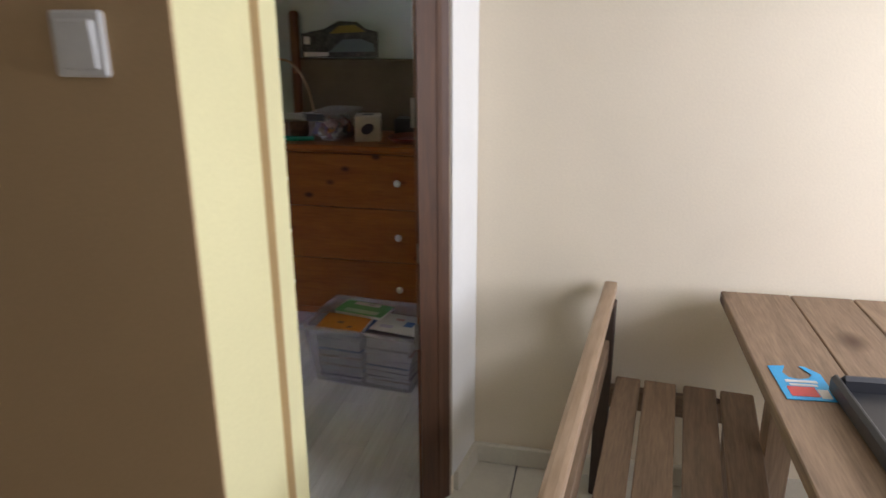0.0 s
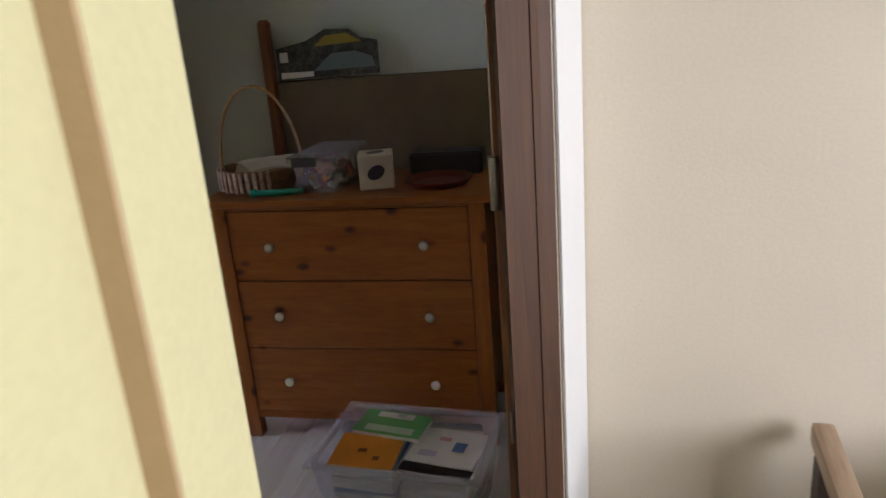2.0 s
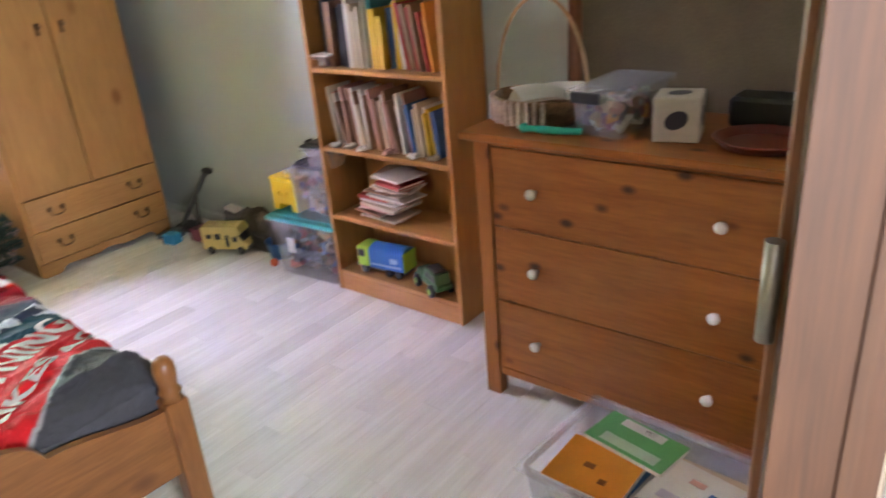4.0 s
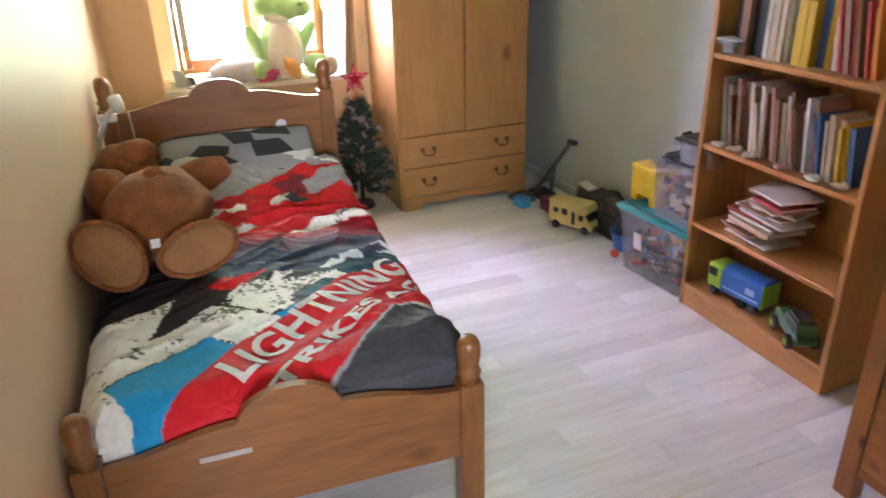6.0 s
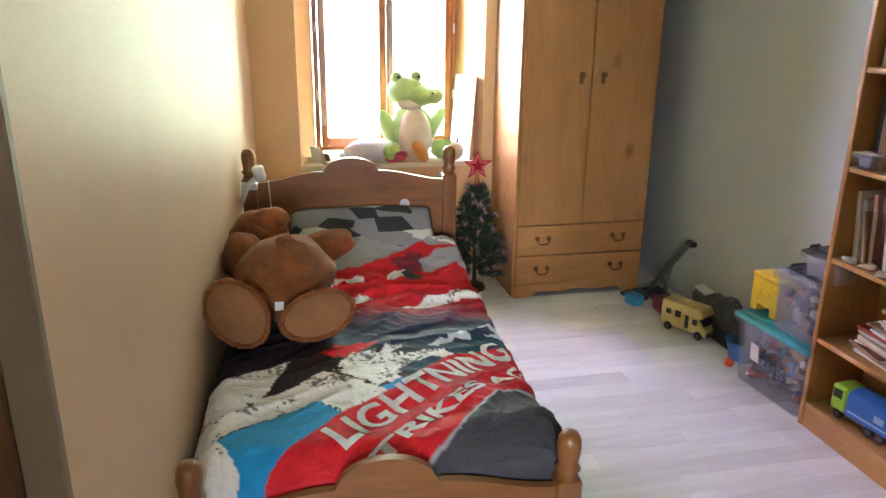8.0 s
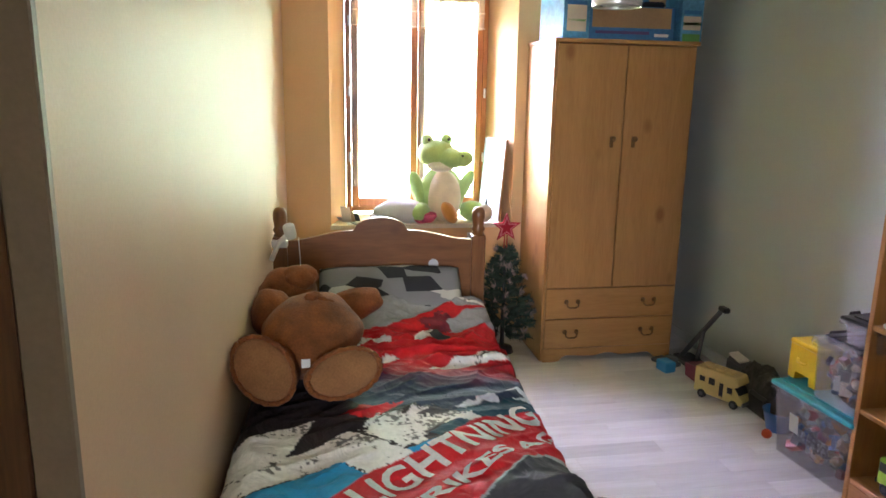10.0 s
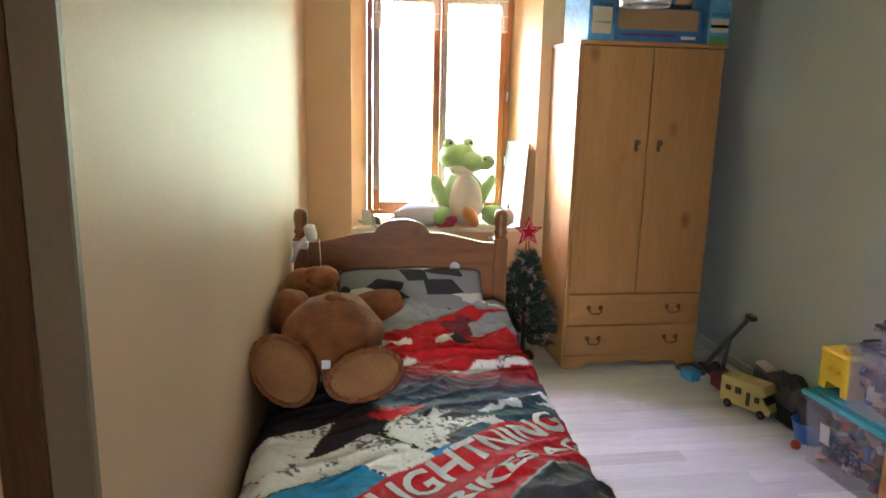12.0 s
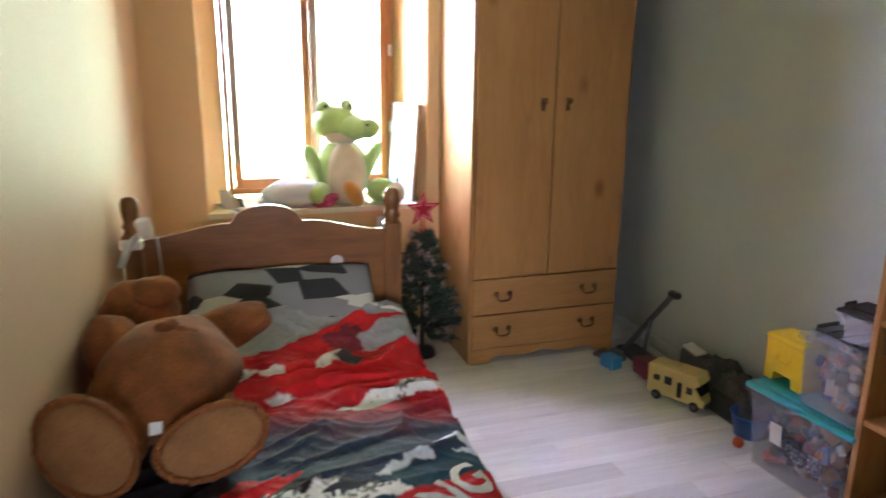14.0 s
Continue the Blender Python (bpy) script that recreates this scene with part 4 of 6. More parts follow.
# ---- wardrobe ----
def brass_pull(parent, x, y, z):
    bm = bmesh.new()
    for s in (-1, 1):
        lathe(bm, [(0.014, 0), (0.012, 0.004), (0.005, 0.008), (0.005, 0.014)], pose(x, y + s * 0.034, z, 0, 90, 0), 12)
    tube(bm, [(x + 0.012, y - 0.034, z), (x + 0.016, y - 0.032, z - 0.022), (x + 0.017, y - 0.016, z - 0.032), (x + 0.017, y, z - 0.03),
              (x + 0.017, y + 0.016, z - 0.032), (x + 0.016, y + 0.032, z - 0.022), (x + 0.012, y + 0.034, z)], 0.0045, 8)
    part("handle", bm, BRASS, parent, "curved aged brass drop handle")


def wardrobe():
    w = thing("wardrobe", pose(-4.11, 3.105, 0), "two-door yellow pine wardrobe with two drawers below", "wardrobe")
    h, W, D = 1.775, 0.385, 0.50
    bm = bmesh.new()
    for s in (-1, 1):
        box(bm, -D, -0.018, s * W - 0.012, s * W + 0.012, 0, h - 0.02, 0.002)
    box(bm, -D, -D + 0.012, -W, W, 0.06, h - 0.02)
    box(bm, -D, -0.03, -W, W, 0.42, 0.44)
    box(bm, -D, -0.03, -W, W, 0.07, 0.09)
    part("body", bm, LIGHT_PINE["z"], w)
    boxpart("top", (-D, 0.008, -W - 0.018, W + 0.018, h - 0.022, h), LIGHT_PINE["y"], w)
    for a, b, s in ((-W + 0.002, -0.0025, 1), (0.0025, W - 0.002, -1)):
        d = boxpart("door", (-0.018, 0, a, b, 0.436, h - 0.026), LIGHT_PINE["z"], w)
        bm = bmesh.new()
        y = -0.062 if s == 1 else 0.062
        box(bm, 0, 0.004, y - 0.010, y + 0.010, 1.215, 1.275, 0.003)
        lathe(bm, [(0.006, 0), (0.006, 0.014), (0.014, 0.02), (0.015, 0.026), (0.008, 0.032)], pose(0, y, 1.262, 0, 90, 0), 12)
        tube(bm, [(0.014, y, 1.255), (0.012, y, 1.235), (0.01, y, 1.222)], [0.004, 0.007, 0.009], 8)
        part("handle", bm, BRASS, d, "aged brass drop handle")
    for z0, z1 in ((0.255, 0.43), (0.08, 0.25)):
        d = boxpart("drawer", (-0.018, 0, -W + 0.002, W - 0.002, z0, z1), LIGHT_PINE["y"], w)
        for y in (-0.228, 0.228):
            brass_pull(d, 0, y, (z0 + z1) / 2 + 0.012)
    curved_plinth(w, W)


def curved_plinth(w, W):
    bm = bmesh.new()
    n = 40
    cols = []
    for i in range(n + 1):
        s = i / n
        y = -W + 2 * W * s
        d = abs(s - 0.5)
        low = 0.0 if d > 0.38 else 0.032 + 0.012 * math.cos(d * 20) * (1 if d < 0.12 else 0.3) if d < 0.34 else 0.032 * (0.38 - d) / 0.04
        cols.append([bm.verts.new((x, y, z)) for x in (-0.018, -0.002) for z in (low, 0.078)])
    for a, b in zip(cols, cols[1:]):
        for p, q in ((0, 1), (1, 3), (3, 2), (2, 0)):
            bm.faces.new((a[p], b[p], b[q], a[q]))
    part("plinth", bm, LIGHT_PINE["y"], w)


wardrobe()


# ---- chest of drawers ----
def chest():
    c = thing("chest_of_drawers", pose(-1.018, 3.12, 0), "red-brown stained pine chest with three wide drawers", "chest of drawers")
    W, D = 0.50, 0.46
    boxpart("top", (-0.54, 0.54, -0.03, D, 0.945, 0.97), RED_PINE["x"], c, bev=0.005)
    for s in (-1, 1):
        bm = bmesh.new()
        a, b = sorted((s * W, s * (W - 0.055)))
        prism(bm, [(a, 0), (b, 0), (b, 0.045), (a, 0.045)], 0, 0.945)
        part("leg", bm, RED_PINE["z"], c)
        boxpart("leg", (a, b, D - 0.06, D - 0.015, 0, 0.945), RED_PINE["z"], c)
        boxpart("side_panel", (s * (W - 0.028) - 0.009, s * (W - 0.028) + 0.009, 0.045, D - 0.06, 0.10, 0.945), RED_PINE["z"], c)
    boxpart("back_panel", (-0.44, 0.44, D - 0.03, D - 0.02, 0.10, 0.945), RED_PINE["x"], c)
    boxpart("front_rail", (-W + 0.055, W - 0.055, 0.003, 0.03, 0.928, 0.945), RED_PINE["x"], c)
    boxpart("bottom_rail", (-W + 0.055, W - 0.055, 0.006, 0.03, 0.085, 0.118), RED_PINE["x"], c)
    for k, (z0, z1) in enumerate(((0.662, 0.925), (0.392, 0.658), (0.121, 0.388))):
        d = boxpart("drawer", (-W + 0.058, W - 0.058, 0.004, 0.40, z0, z1), RED_PINE["x"], c, bev=0.002)
        for x in (-0.285, 0.285):
            bm = bmesh.new()
            lathe(bm, [(0.008, 0), (0.007, 0.010), (0.011, 0.014), (0.017, 0.020), (0.018, 0.026), (0.014, 0.032), (0.004, 0.034)], pose(x, 0.004, (z0 + z1) / 2 + 0.003, 90, 0, 0), 16)
            part("knob", bm, PORCELAIN, d, "round white porcelain knob")


chest()


# ---- bookcase ----
def bookcase():
    s = thing("bookcase", pose(-2.235, 3.44, 0), "open pine bookcase with books and toy cars", "bookcase")
    W, D, H = 0.36, 0.26, 1.92
    for k in (-1, 1):
        boxpart("side", (k * W - 0.011, k * W + 0.011, 0, D, 0, H), SHELF_PINE["z"], s)
    boxpart("back", (-W + 0.011, W - 0.011, D - 0.008, D, 0.02, H), SHELF_PINE["z"], s, bev=0)
    boxpart("plinth", (-W + 0.011, W - 0.011, 0.004, 0.022, 0, 0.085), SHELF_PINE["x"], s)
    for z in (0.085, 0.365, 0.69, 1.035, 1.38, 1.70):
        boxpart("shelf", (-W + 0.011, W - 0.011, 0.003, D - 0.008, z, z + 0.02), SHELF_PINE["x"], s)
    boxpart("top", (-W - 0.011, W + 0.011, 0, D, H, H + 0.02), SHELF_PINE["x"], s)


bookcase()


# ---- hall: bench and table ----
def bench():
    b = thing("bench", pose(0.2, 1.50, 0, 0, 0, -5.5), "weathered wooden slatted bench with a backrest", "bench")
    # local: y along the bench, x across, back on the west side
    for k, x in enumerate((0.07, 0.18, 0.30, 0.41)):
        boxpart("seat_slat", (x - (0.05 if k else 0.03), x + 0.048, -0.75, 0.58, 0.41, 0.432), OLD_WOOD["y"], b, bev=0.004)
    for y in (-0.6, 0.55):
        bm = bmesh.new()
        box(bm, -0.02, 0.025, y - 0.03, y + 0.03, 0, 0.70, 0.004, None)
        part("back_post", bm, OLD_DARK, b)
        boxpart("leg", (0.38, 0.43, y - 0.03, y + 0.03, 0, 0.405), OLD_WOOD["z"], b)
        boxpart("seat_bearer", (0.025, 0.43, y - 0.02, y + 0.02, 0.34, 0.408), OLD_WOOD["x"], b)
    bm = bmesh.new()
    box(bm, -0.022, 0.02, -0.75, 0.62, 0.70, 0.745, 0.012, None, 2)
    part("top_rail", bm, OLD_RAIL, b)
    boxpart("back_slat", (-0.012, 0.014, -0.73, 0.58, 0.50, 0.58), OLD_WOOD["y"], b)


OLD_DARK = wood("dark_old_wood", (0.07, 0.045, 0.03), (0.035, 0.02, 0.014), "z", 0.6)
OLD_RAIL = wood("worn_rail_wood", (0.42, 0.30, 0.20), (0.26, 0.17, 0.10), "y", 0.4, stretch=10)
bench()


def table():
    t = thing("plank_table", pose(0.60, 1.48, 0, 0, 0, 1.5), "old plank table of weathered wood beside the bench", "table")
    xs = [0, 0.20, 0.375, 0.52, 0.70, 0.86]
    for a, b in zip(xs, xs[1:]):
        boxpart("plank", (a + 0.0015, b - 0.0015, -0.85, 0.60, 0.715, 0.75), OLD_WOOD["y"], t, bev=0.003)
    for y in (-0.70, 0.25):
        boxpart("crossbar", (0.05, 0.80, y - 0.03, y + 0.03, 0.665, 0.714), OLD_WOOD["x"], t)
        for x in (0.12, 0.72):
            boxpart("leg", (x - 0.035, x + 0.035, y - 0.035, y + 0.035, 0, 0.664), OLD_WOOD["z"], t)


table()


# ---- small things: colours ----
def dyed(name, col, rough=0.45, var=0.06):
    return plain(name, col, rough, var, 12, 120, 0.03)


P_YELLOW, P_BLUE, P_RED = dyed("yellow_plastic", (0.85, 0.58, 0.02), 0.35), dyed("blue_plastic", (0.03, 0.16, 0.50), 0.35), dyed("red_plastic", (0.5, 0.05, 0.03), 0.35)
P_TEAL, P_LIME, P_DARK = dyed("teal_plastic", (0.02, 0.34, 0.36), 0.35), dyed("lime_plastic", (0.36, 0.62, 0.05), 0.35), dyed("black_plastic", (0.025, 0.025, 0.028), 0.4)
P_GREEN, P_CREAM, P_ORANGE = dyed("dark_green_plastic", (0.05, 0.14, 0.06), 0.35), dyed("pale_yellow_plastic", (0.66, 0.52, 0.20), 0.4), dyed("orange_paper", (0.68, 0.25, 0.02), 0.6)
P_GREY, P_MAROON = dyed("grey_plastic", (0.10, 0.10, 0.11), 0.5), dyed("maroon_plastic", (0.20, 0.025, 0.05), 0.4)
PAPER = [dyed("paper_" + n, c, 0.7) for n, c in (("white", (0.68, 0.66, 0.62)), ("cream", (0.58, 0.48, 0.36)), ("pink", (0.55, 0.30, 0.26)), ("brown", (0.28, 0.15, 0.09)),
                                                 ("blue", (0.06, 0.14, 0.34)), ("black", (0.03, 0.03, 0.04)), ("yellow", (0.62, 0.40, 0.03)), ("red", (0.40, 0.05, 0.04)),
                                                 ("green", (0.10, 0.30, 0.08)), ("teal", (0.03, 0.25, 0.33)), ("orange", (0.62, 0.24, 0.03)), ("violet", (0.10, 0.06, 0.18)))]
CLEAR = clear("clear_box_plastic", (0.62, 0.64, 0.68), 0.84, 0.2)
MILKY = clear("milky_box_plastic", (0.70, 0.73, 0.84), 0.74, 0.2)
CARDBOARD = plain("brown_cardboard", (0.36, 0.22, 0.11), 0.85, 0.1, 6, 90, 0.1)
BROWN_BOARD = plain("brown_felt_board", (0.13, 0.095, 0.05), 0.9, 0.2, 5, 150, 0.3)
WICKER = plain("wicker", (0.36, 0.21, 0.11), 0.7, 0.35, 40, 220, 0.6)


def tub(name, m, w, d, h, wall_mat, label, category, lid=None, lid_mat=None, taper=0.9, clips=None, rim=0.012):
    """A see-through storage box: tapered open shell with a rolled rim, and a lid with clips if it has one. Local origin at the middle of the base."""
    t = thing(name, m, label, category)
    bm = bmesh.new()
    def ring(k, z, inset):
        a, b, c = w / 2 * k - inset, d / 2 * k - inset, 0.02
        pts = []
        for sx, sy, st in ((1, 1, 0), (-1, 1, 90), (-1, -1, 180), (1, -1, 270)):
            for q in range(4):
                ang = radians(st + q * 30)
                pts.append(bm.verts.new((sx * (a - c) + c * math.cos(ang), sy * (b - c) + c * math.sin(ang), z)))
        return pts
    rings = [ring(taper, 0, 0), ring(taper * 0.3 + 0.7, h * 0.7, 0), ring(1, h, 0), ring(1, h, 0.003), ring(taper, 0.004, 0.003)]
    for a, b in zip(rings, rings[1:]):
        for i in range(16):
            bm.faces.new((a[i], a[(i + 1) % 16], b[(i + 1) % 16], b[i]))
    bm.faces.new(rings[0][::-1])
    bm.faces.new(rings[-1])
    part("shell", bm, wall_mat, t)
    bm = bmesh.new()
    for sx in (-1, 1):
        box(bm, sx * w / 2 - rim, sx * w / 2 + rim, -d / 2 - rim, d / 2 + rim, h - 0.012, h + 0.002, 0.004)
    for sy in (-1, 1):
        box(bm, -w / 2 + rim, w / 2 - rim, sy * d / 2 - rim, sy * d / 2 + rim, h - 0.012, h + 0.002, 0.004)
    part("rim", bm, wall_mat, t)
    if lid:
        bm = bmesh.new()
        box(bm, -w / 2 - rim, w / 2 + rim, -d / 2 - rim, d / 2 + rim, h + 0.003, h + 0.003 + lid, 0.006)
        box(bm, -w / 2 + 0.02, w / 2 - 0.02, -d / 2 + 0.02, d / 2 - 0.02, h + lid + 0.004, h + lid + 0.009, 0.004)
        part("lid", bm, lid_mat, t)
        for s in ((-1, 1) if clips else ()):
            bm = bmesh.new()
            box(bm, s * w / 2 + s * rim - 0.006, s * w / 2 + s * rim + 0.006, -d * 0.2, d * 0.2, h - 0.03, h + lid + 0.012, 0.004)
            part("clip", bm, clips, t)
    return t


def clutter(name, m, w, d, h, n, mats, seed, label, lo=0.25, category="toys"):
    """Mixed small toy pieces heaped inside a box, too many to count."""
    rnd = random.Random(seed)
    bm = bmesh.new()
    for k in range(n):
        s = rnd.uniform(0.012, 0.032)
        x, y, z = rnd.uniform(-w / 2 + s, w / 2 - s), rnd.uniform(-d / 2 + s, d / 2 - s), rnd.uniform(s, max(s + 0.001, h - s))
        before = set(bm.faces)
        mm = pose(x, y, z, rnd.uniform(0, 180), rnd.uniform(0, 180), rnd.uniform(0, 180))
        if k % 3:
            box(bm, -s, s, -s * rnd.uniform(0.4, 1), s * 0.7, -s * rnd.uniform(0.3, 0.9), s * 0.5, 0, mm)
        else:
            lathe(bm, [(s * 0.5, -s), (s * 0.7, 0), (s * 0.4, s)], mm, 8)
        i = rnd.randrange(len(mats))
        for f in bm.faces:
            if f not in before:
                f.material_index = i
    me = bpy.data.meshes.new(name)
    bm.to_mesh(me)
    bm.free()
    for mt in mats:
        me.materials.append(mt)
    ob = new(name, me)
    ob.matrix_basis = m
    tagged(ob, label, category, kind="stuff")


MIX = [P_GREY, P_DARK, PAPER[0], PAPER[2], PAPER[4], P_RED, PAPER[1], P_ORANGE, PAPER[3], P_MAROON, P_GREY, P_DARK]


def book(m, w, h, t, cover, pages=None, name="book", label="book with a coloured paper cover", group=""):
    """Local: spine at y = 0 facing -y, height z, thickness x, depth y."""
    b = thing(name, m, label, "book", group)
    bm = bmesh.new()
    box(bm, 0, 0.0022, 0, w, 0, h)
    box(bm, t - 0.0022, t, 0, w, 0, h)
    box(bm, 0.0022, t - 0.0022, 0, 0.0025, 0, h)
    part("cover", bm, cover, b)
    boxpart("page_block", (0.0024, t - 0.0024, 0.003, w - 0.004, 0.004, h - 0.004), pages or PAPER[1], b, bev=0)
    return b


# ---- bookcase contents: 0.698 wide inside, from x = -2.584 to -1.886 ----
def fill_shelf(z, x, end, seed, mats, hmin, hmax, tmin, tmax, lean=0.0, y=3.49):
    rnd = random.Random(seed)
    while x < end:
        t, h = rnd.uniform(tmin, tmax), rnd.uniform(hmin, hmax)
        ang = lean * rnd.uniform(0.3, 1)
        book(pose(x, y + rnd.uniform(-0.01, 0.03), z + 0.001, 0, ang, 0), rnd.uniform(0.13, 0.17), h, t, mats[rnd.randrange(len(mats))], None, "book", "book standing upright on a bookcase shelf", "upright books")
        x += t / math.cos(radians(ang)) + 0.0015


S2, S3, S4, S5 = 0.71, 1.055, 1.40, 0.385
PALES = [PAPER[0], PAPER[1], PAPER[2], PAPER[2], PAPER[3], PAPER[1], PAPER[3], PAPER[0]]
fill_shelf(S2, -2.555, -2.13, 3, PALES, 0.19, 0.26, 0.006, 0.020, -13)
fill_shelf(S2, -2.12, -1.96, 5, [PAPER[4], PAPER[1], PAPER[6], PAPER[0], PAPER[3], PAPER[4]], 0.16, 0.22, 0.008, 0.022, -14)
fill_shelf(S3, -2.54, -2.42, 6, [PAPER[3], PAPER[5]], 0.20, 0.28, 0.02, 0.035)
fill_shelf(S3, -2.41, -2.30, 7, [PAPER[0], PAPER[5], PAPER[1]], 0.22, 0.29, 0.012, 0.025)
fill_shelf(S3, -2.29, -2.14, 8, [PAPER[6], PAPER[9], PAPER[4], PAPER[6]], 0.19, 0.27, 0.02, 0.04)
fill_shelf(S3, -2.13, -1.96, 9, [PAPER[7], PAPER[10], PAPER[5], PAPER[3], PAPER[0]], 0.17, 0.26, 0.01, 0.025, -10)
fill_shelf(S4, -2.57, -1.95, 10, [PAPER[2], PAPER[3], PAPER[0], PAPER[7], PAPER[5]], 0.18, 0.26, 0.01, 0.03)

# a slumping pile of thin books lying flat
rnd = random.Random(11)
z = S5 + 0.0015
for k in range(20):
    t = rnd.uniform(0.006, 0.015)
    w, h = rnd.uniform(0.13, 0.17), rnd.uniform(0.18, 0.24)
    shift = -0.05 if k < 9 else 0.0
    m = pose(-2.40 + shift + rnd.uniform(-0.03, 0.03) + (0.05 if k > 12 else 0), 3.475 + rnd.uniform(0, 0.03), z + t, 0, 90, rnd.uniform(-14, 14))
    book(m, w, h if k < 12 else h * 0.75, t, [PAPER[1], PAPER[0], PAPER[1], PAPER[3], PAPER[0], PAPER[2], PAPER[1], PAPER[0], PAPER[7]][k % 9], PAPER[0], "book", "thin paperback in a slumping pile", "pile of books")
    z += t + 0.0006
for k, (x, dy, mt) in enumerate(((-2.52, 0, 0), (-2.44, 0.01, 1), (-2.36, 0.0, 0), (-2.22, 0.005, 2), (-2.08, 0, 0), (-1.98, 0.01, 1))):
    bm = bmesh.new()
    blob(bm, (0, 0, 0.010), (0.032, 0.02, 0.011), (0, 0, k * 40), 0.4, 2, k)
    blob(bm, (0.015, 0.006, 0.014), (0.014, 0.012, 0.013), (0, 0, k * 70), 0.4, 2, k + 5)
    tagged(part("trinket", bm, PAPER[mt], None, "", pose(x, 3.463 + dy, S2 + 0.0005)), "small pale toy trinket on the shelf edge", "trinket", "trinkets")
tub("small_card_box", pose(-2.53, 3.475, S3 + 0.001), 0.075, 0.05, 0.045, MILKY, "small clear box of cards on the shelf", "small box", 0.006, PAPER[0])


def wheel(parent, x, y, z, r, w, mt=None):
    bm = bmesh.new()
    lathe(bm, [(r * 0.8, -w / 2), (r, -w / 2 + 0.003), (r, w / 2 - 0.003), (r * 0.8, w / 2)], pose(x, y, z, 90, 0, 0), 18)
    wh = part("wheel", bm, P_DARK, parent, "black toy wheel")
    bm = bmesh.new()
    lathe(bm, [(r * 0.5, -w / 2 - 0.001), (r * 0.5, w / 2 + 0.001)], pose(x, y, z, 90, 0, 0), 12)
    part("hub", bm, mt or P_GREY, wh)


def toy_lorry():
    t = thing("toy_lorry", pose(-2.36, 3.53, 0.106, 0, 0, 6), "lime green and blue toy lorry on the bottom shelf", "toy lorry")
    boxpart("chassis", (-0.13, 0.13, -0.035, 0.035, 0.018, 0.032), P_GREY, t)
    cab = boxpart("cab", (-0.135, -0.065, -0.05, 0.05, 0.033, 0.135), P_LIME, t, bev=0.008)
    boxpart("windscreen", (-0.1365, -0.134, -0.04, 0.04, 0.085, 0.122), P_DARK, cab, bev=0)
    for y in (-0.0512, 0.0497):
        boxpart("side_window", (-0.125, -0.085, y, y + 0.0015, 0.085, 0.12), P_DARK, cab, bev=0)
    boxpart("bumper", (-0.141, -0.133, -0.048, 0.048, 0.03, 0.05), P_DARK, cab)
    bm = bmesh.new()
    n = 10
    pts = [(-0.052, 0.04), (0.052, 0.04)] + [(0.052 * math.cos(math.pi * i / n), 0.115 + 0.028 * math.sin(math.pi * i / n)) for i in range(n + 1)]
    prism(bm, pts, -0.06, 0.13, Matrix(((0, 0, 1, 0), (1, 0, 0, 0), (0, 1, 0, 0), (0, 0, 0, 1))))
    cargo = part("tarpaulin", bm, P_BLUE, t, "blue tarpaulin load cover")
    bm = bmesh.new()
    box(bm, -0.05, 0.12, -0.0545, -0.0525, 0.055, 0.062)
    box(bm, 0.06, 0.10, -0.0545, -0.0525, 0.075, 0.10)
    part("pale_marking", bm, dyed("pale_blue_print", (0.35, 0.5, 0.7)), cargo)
    boxpart("tail_panel", (0.1305, 0.136, -0.05, 0.05, 0.035, 0.13), P_LIME, t)
    for x in (-0.095, 0.045, 0.095):
        for y in (-0.042, 0.042):
            wheel(t, x, y, 0.022, 0.021, 0.018)


def toy_jeep():
    t = thing("toy_jeep", pose(-2.06, 3.50, 0.106, 0, 0, -26), "dark green toy off-road car with grey wheels", "toy car")
    bm = bmesh.new()
    box(bm, -0.11, 0.11, -0.04, 0.04, 0.03, 0.062, 0.008)
    box(bm, -0.105, -0.03, -0.036, 0.036, 0.06, 0.078, 0.008)
    part("body", bm, P_GREEN, t)
    bm = bmesh.new()
    prism(bm, [(-0.03, 0.062), (0.10, 0.062), (0.095, 0.108), (-0.008, 0.112)], -0.036, 0.036, Matrix(((1, 0, 0, 0), (0, 0, -1, 0), (0, 1, 0, 0), (0, 0, 0, 1))))
    part("cabin", bm, P_GREEN, t)
    for y in (-0.0375, 0.036):
        boxpart("side_window", (0.0, 0.04, y, y + 0.0015, 0.072, 0.1), P_DARK, t, bev=0)
        boxpart("side_window", (0.05, 0.088, y, y + 0.0015, 0.072, 0.1), P_DARK, t, bev=0)
    boxpart("roof_rack", (0.0, 0.09, -0.03, 0.03, 0.112, 0.12), P_DARK, t)
    boxpart("bumper", (-0.122, -0.108, -0.042, 0.042, 0.03, 0.045), P_DARK, t)
    for x in (-0.07, 0.068):
        for y in (-0.046, 0.046):
            wheel(t, x, y, 0.028, 0.028, 0.022, P_LIME)


toy_lorry()
toy_jeep()

# ---- boxes and toys beside the bookcase ----
tub("storage_tub", pose(-2.83, 3.56, 0, 0, 0, 4), 0.43, 0.27, 0.29, CLEAR, "large clear storage tub full of toys with a teal lid", "storage tub", 0.022, P_TEAL, 0.88, P_TEAL)
clutter("toys_in_tub", pose(-2.83, 3.56, 0.006, 0, 0, 4), 0.35, 0.21, 0.235, 210, MIX, 1, "mixed toys heaped inside the clear tub")
bm = bmesh.new()
box(bm, -0.05, 0.0, -0.0015, 0, 0.05, 0.13)
lab = tagged(part("paper_label", bm, PAPER[0], None, "", pose(-2.86, 3.421, 0.09, 5, 0, 4)), "white paper label stuck on the storage tub", "label")
bm = bmesh.new()
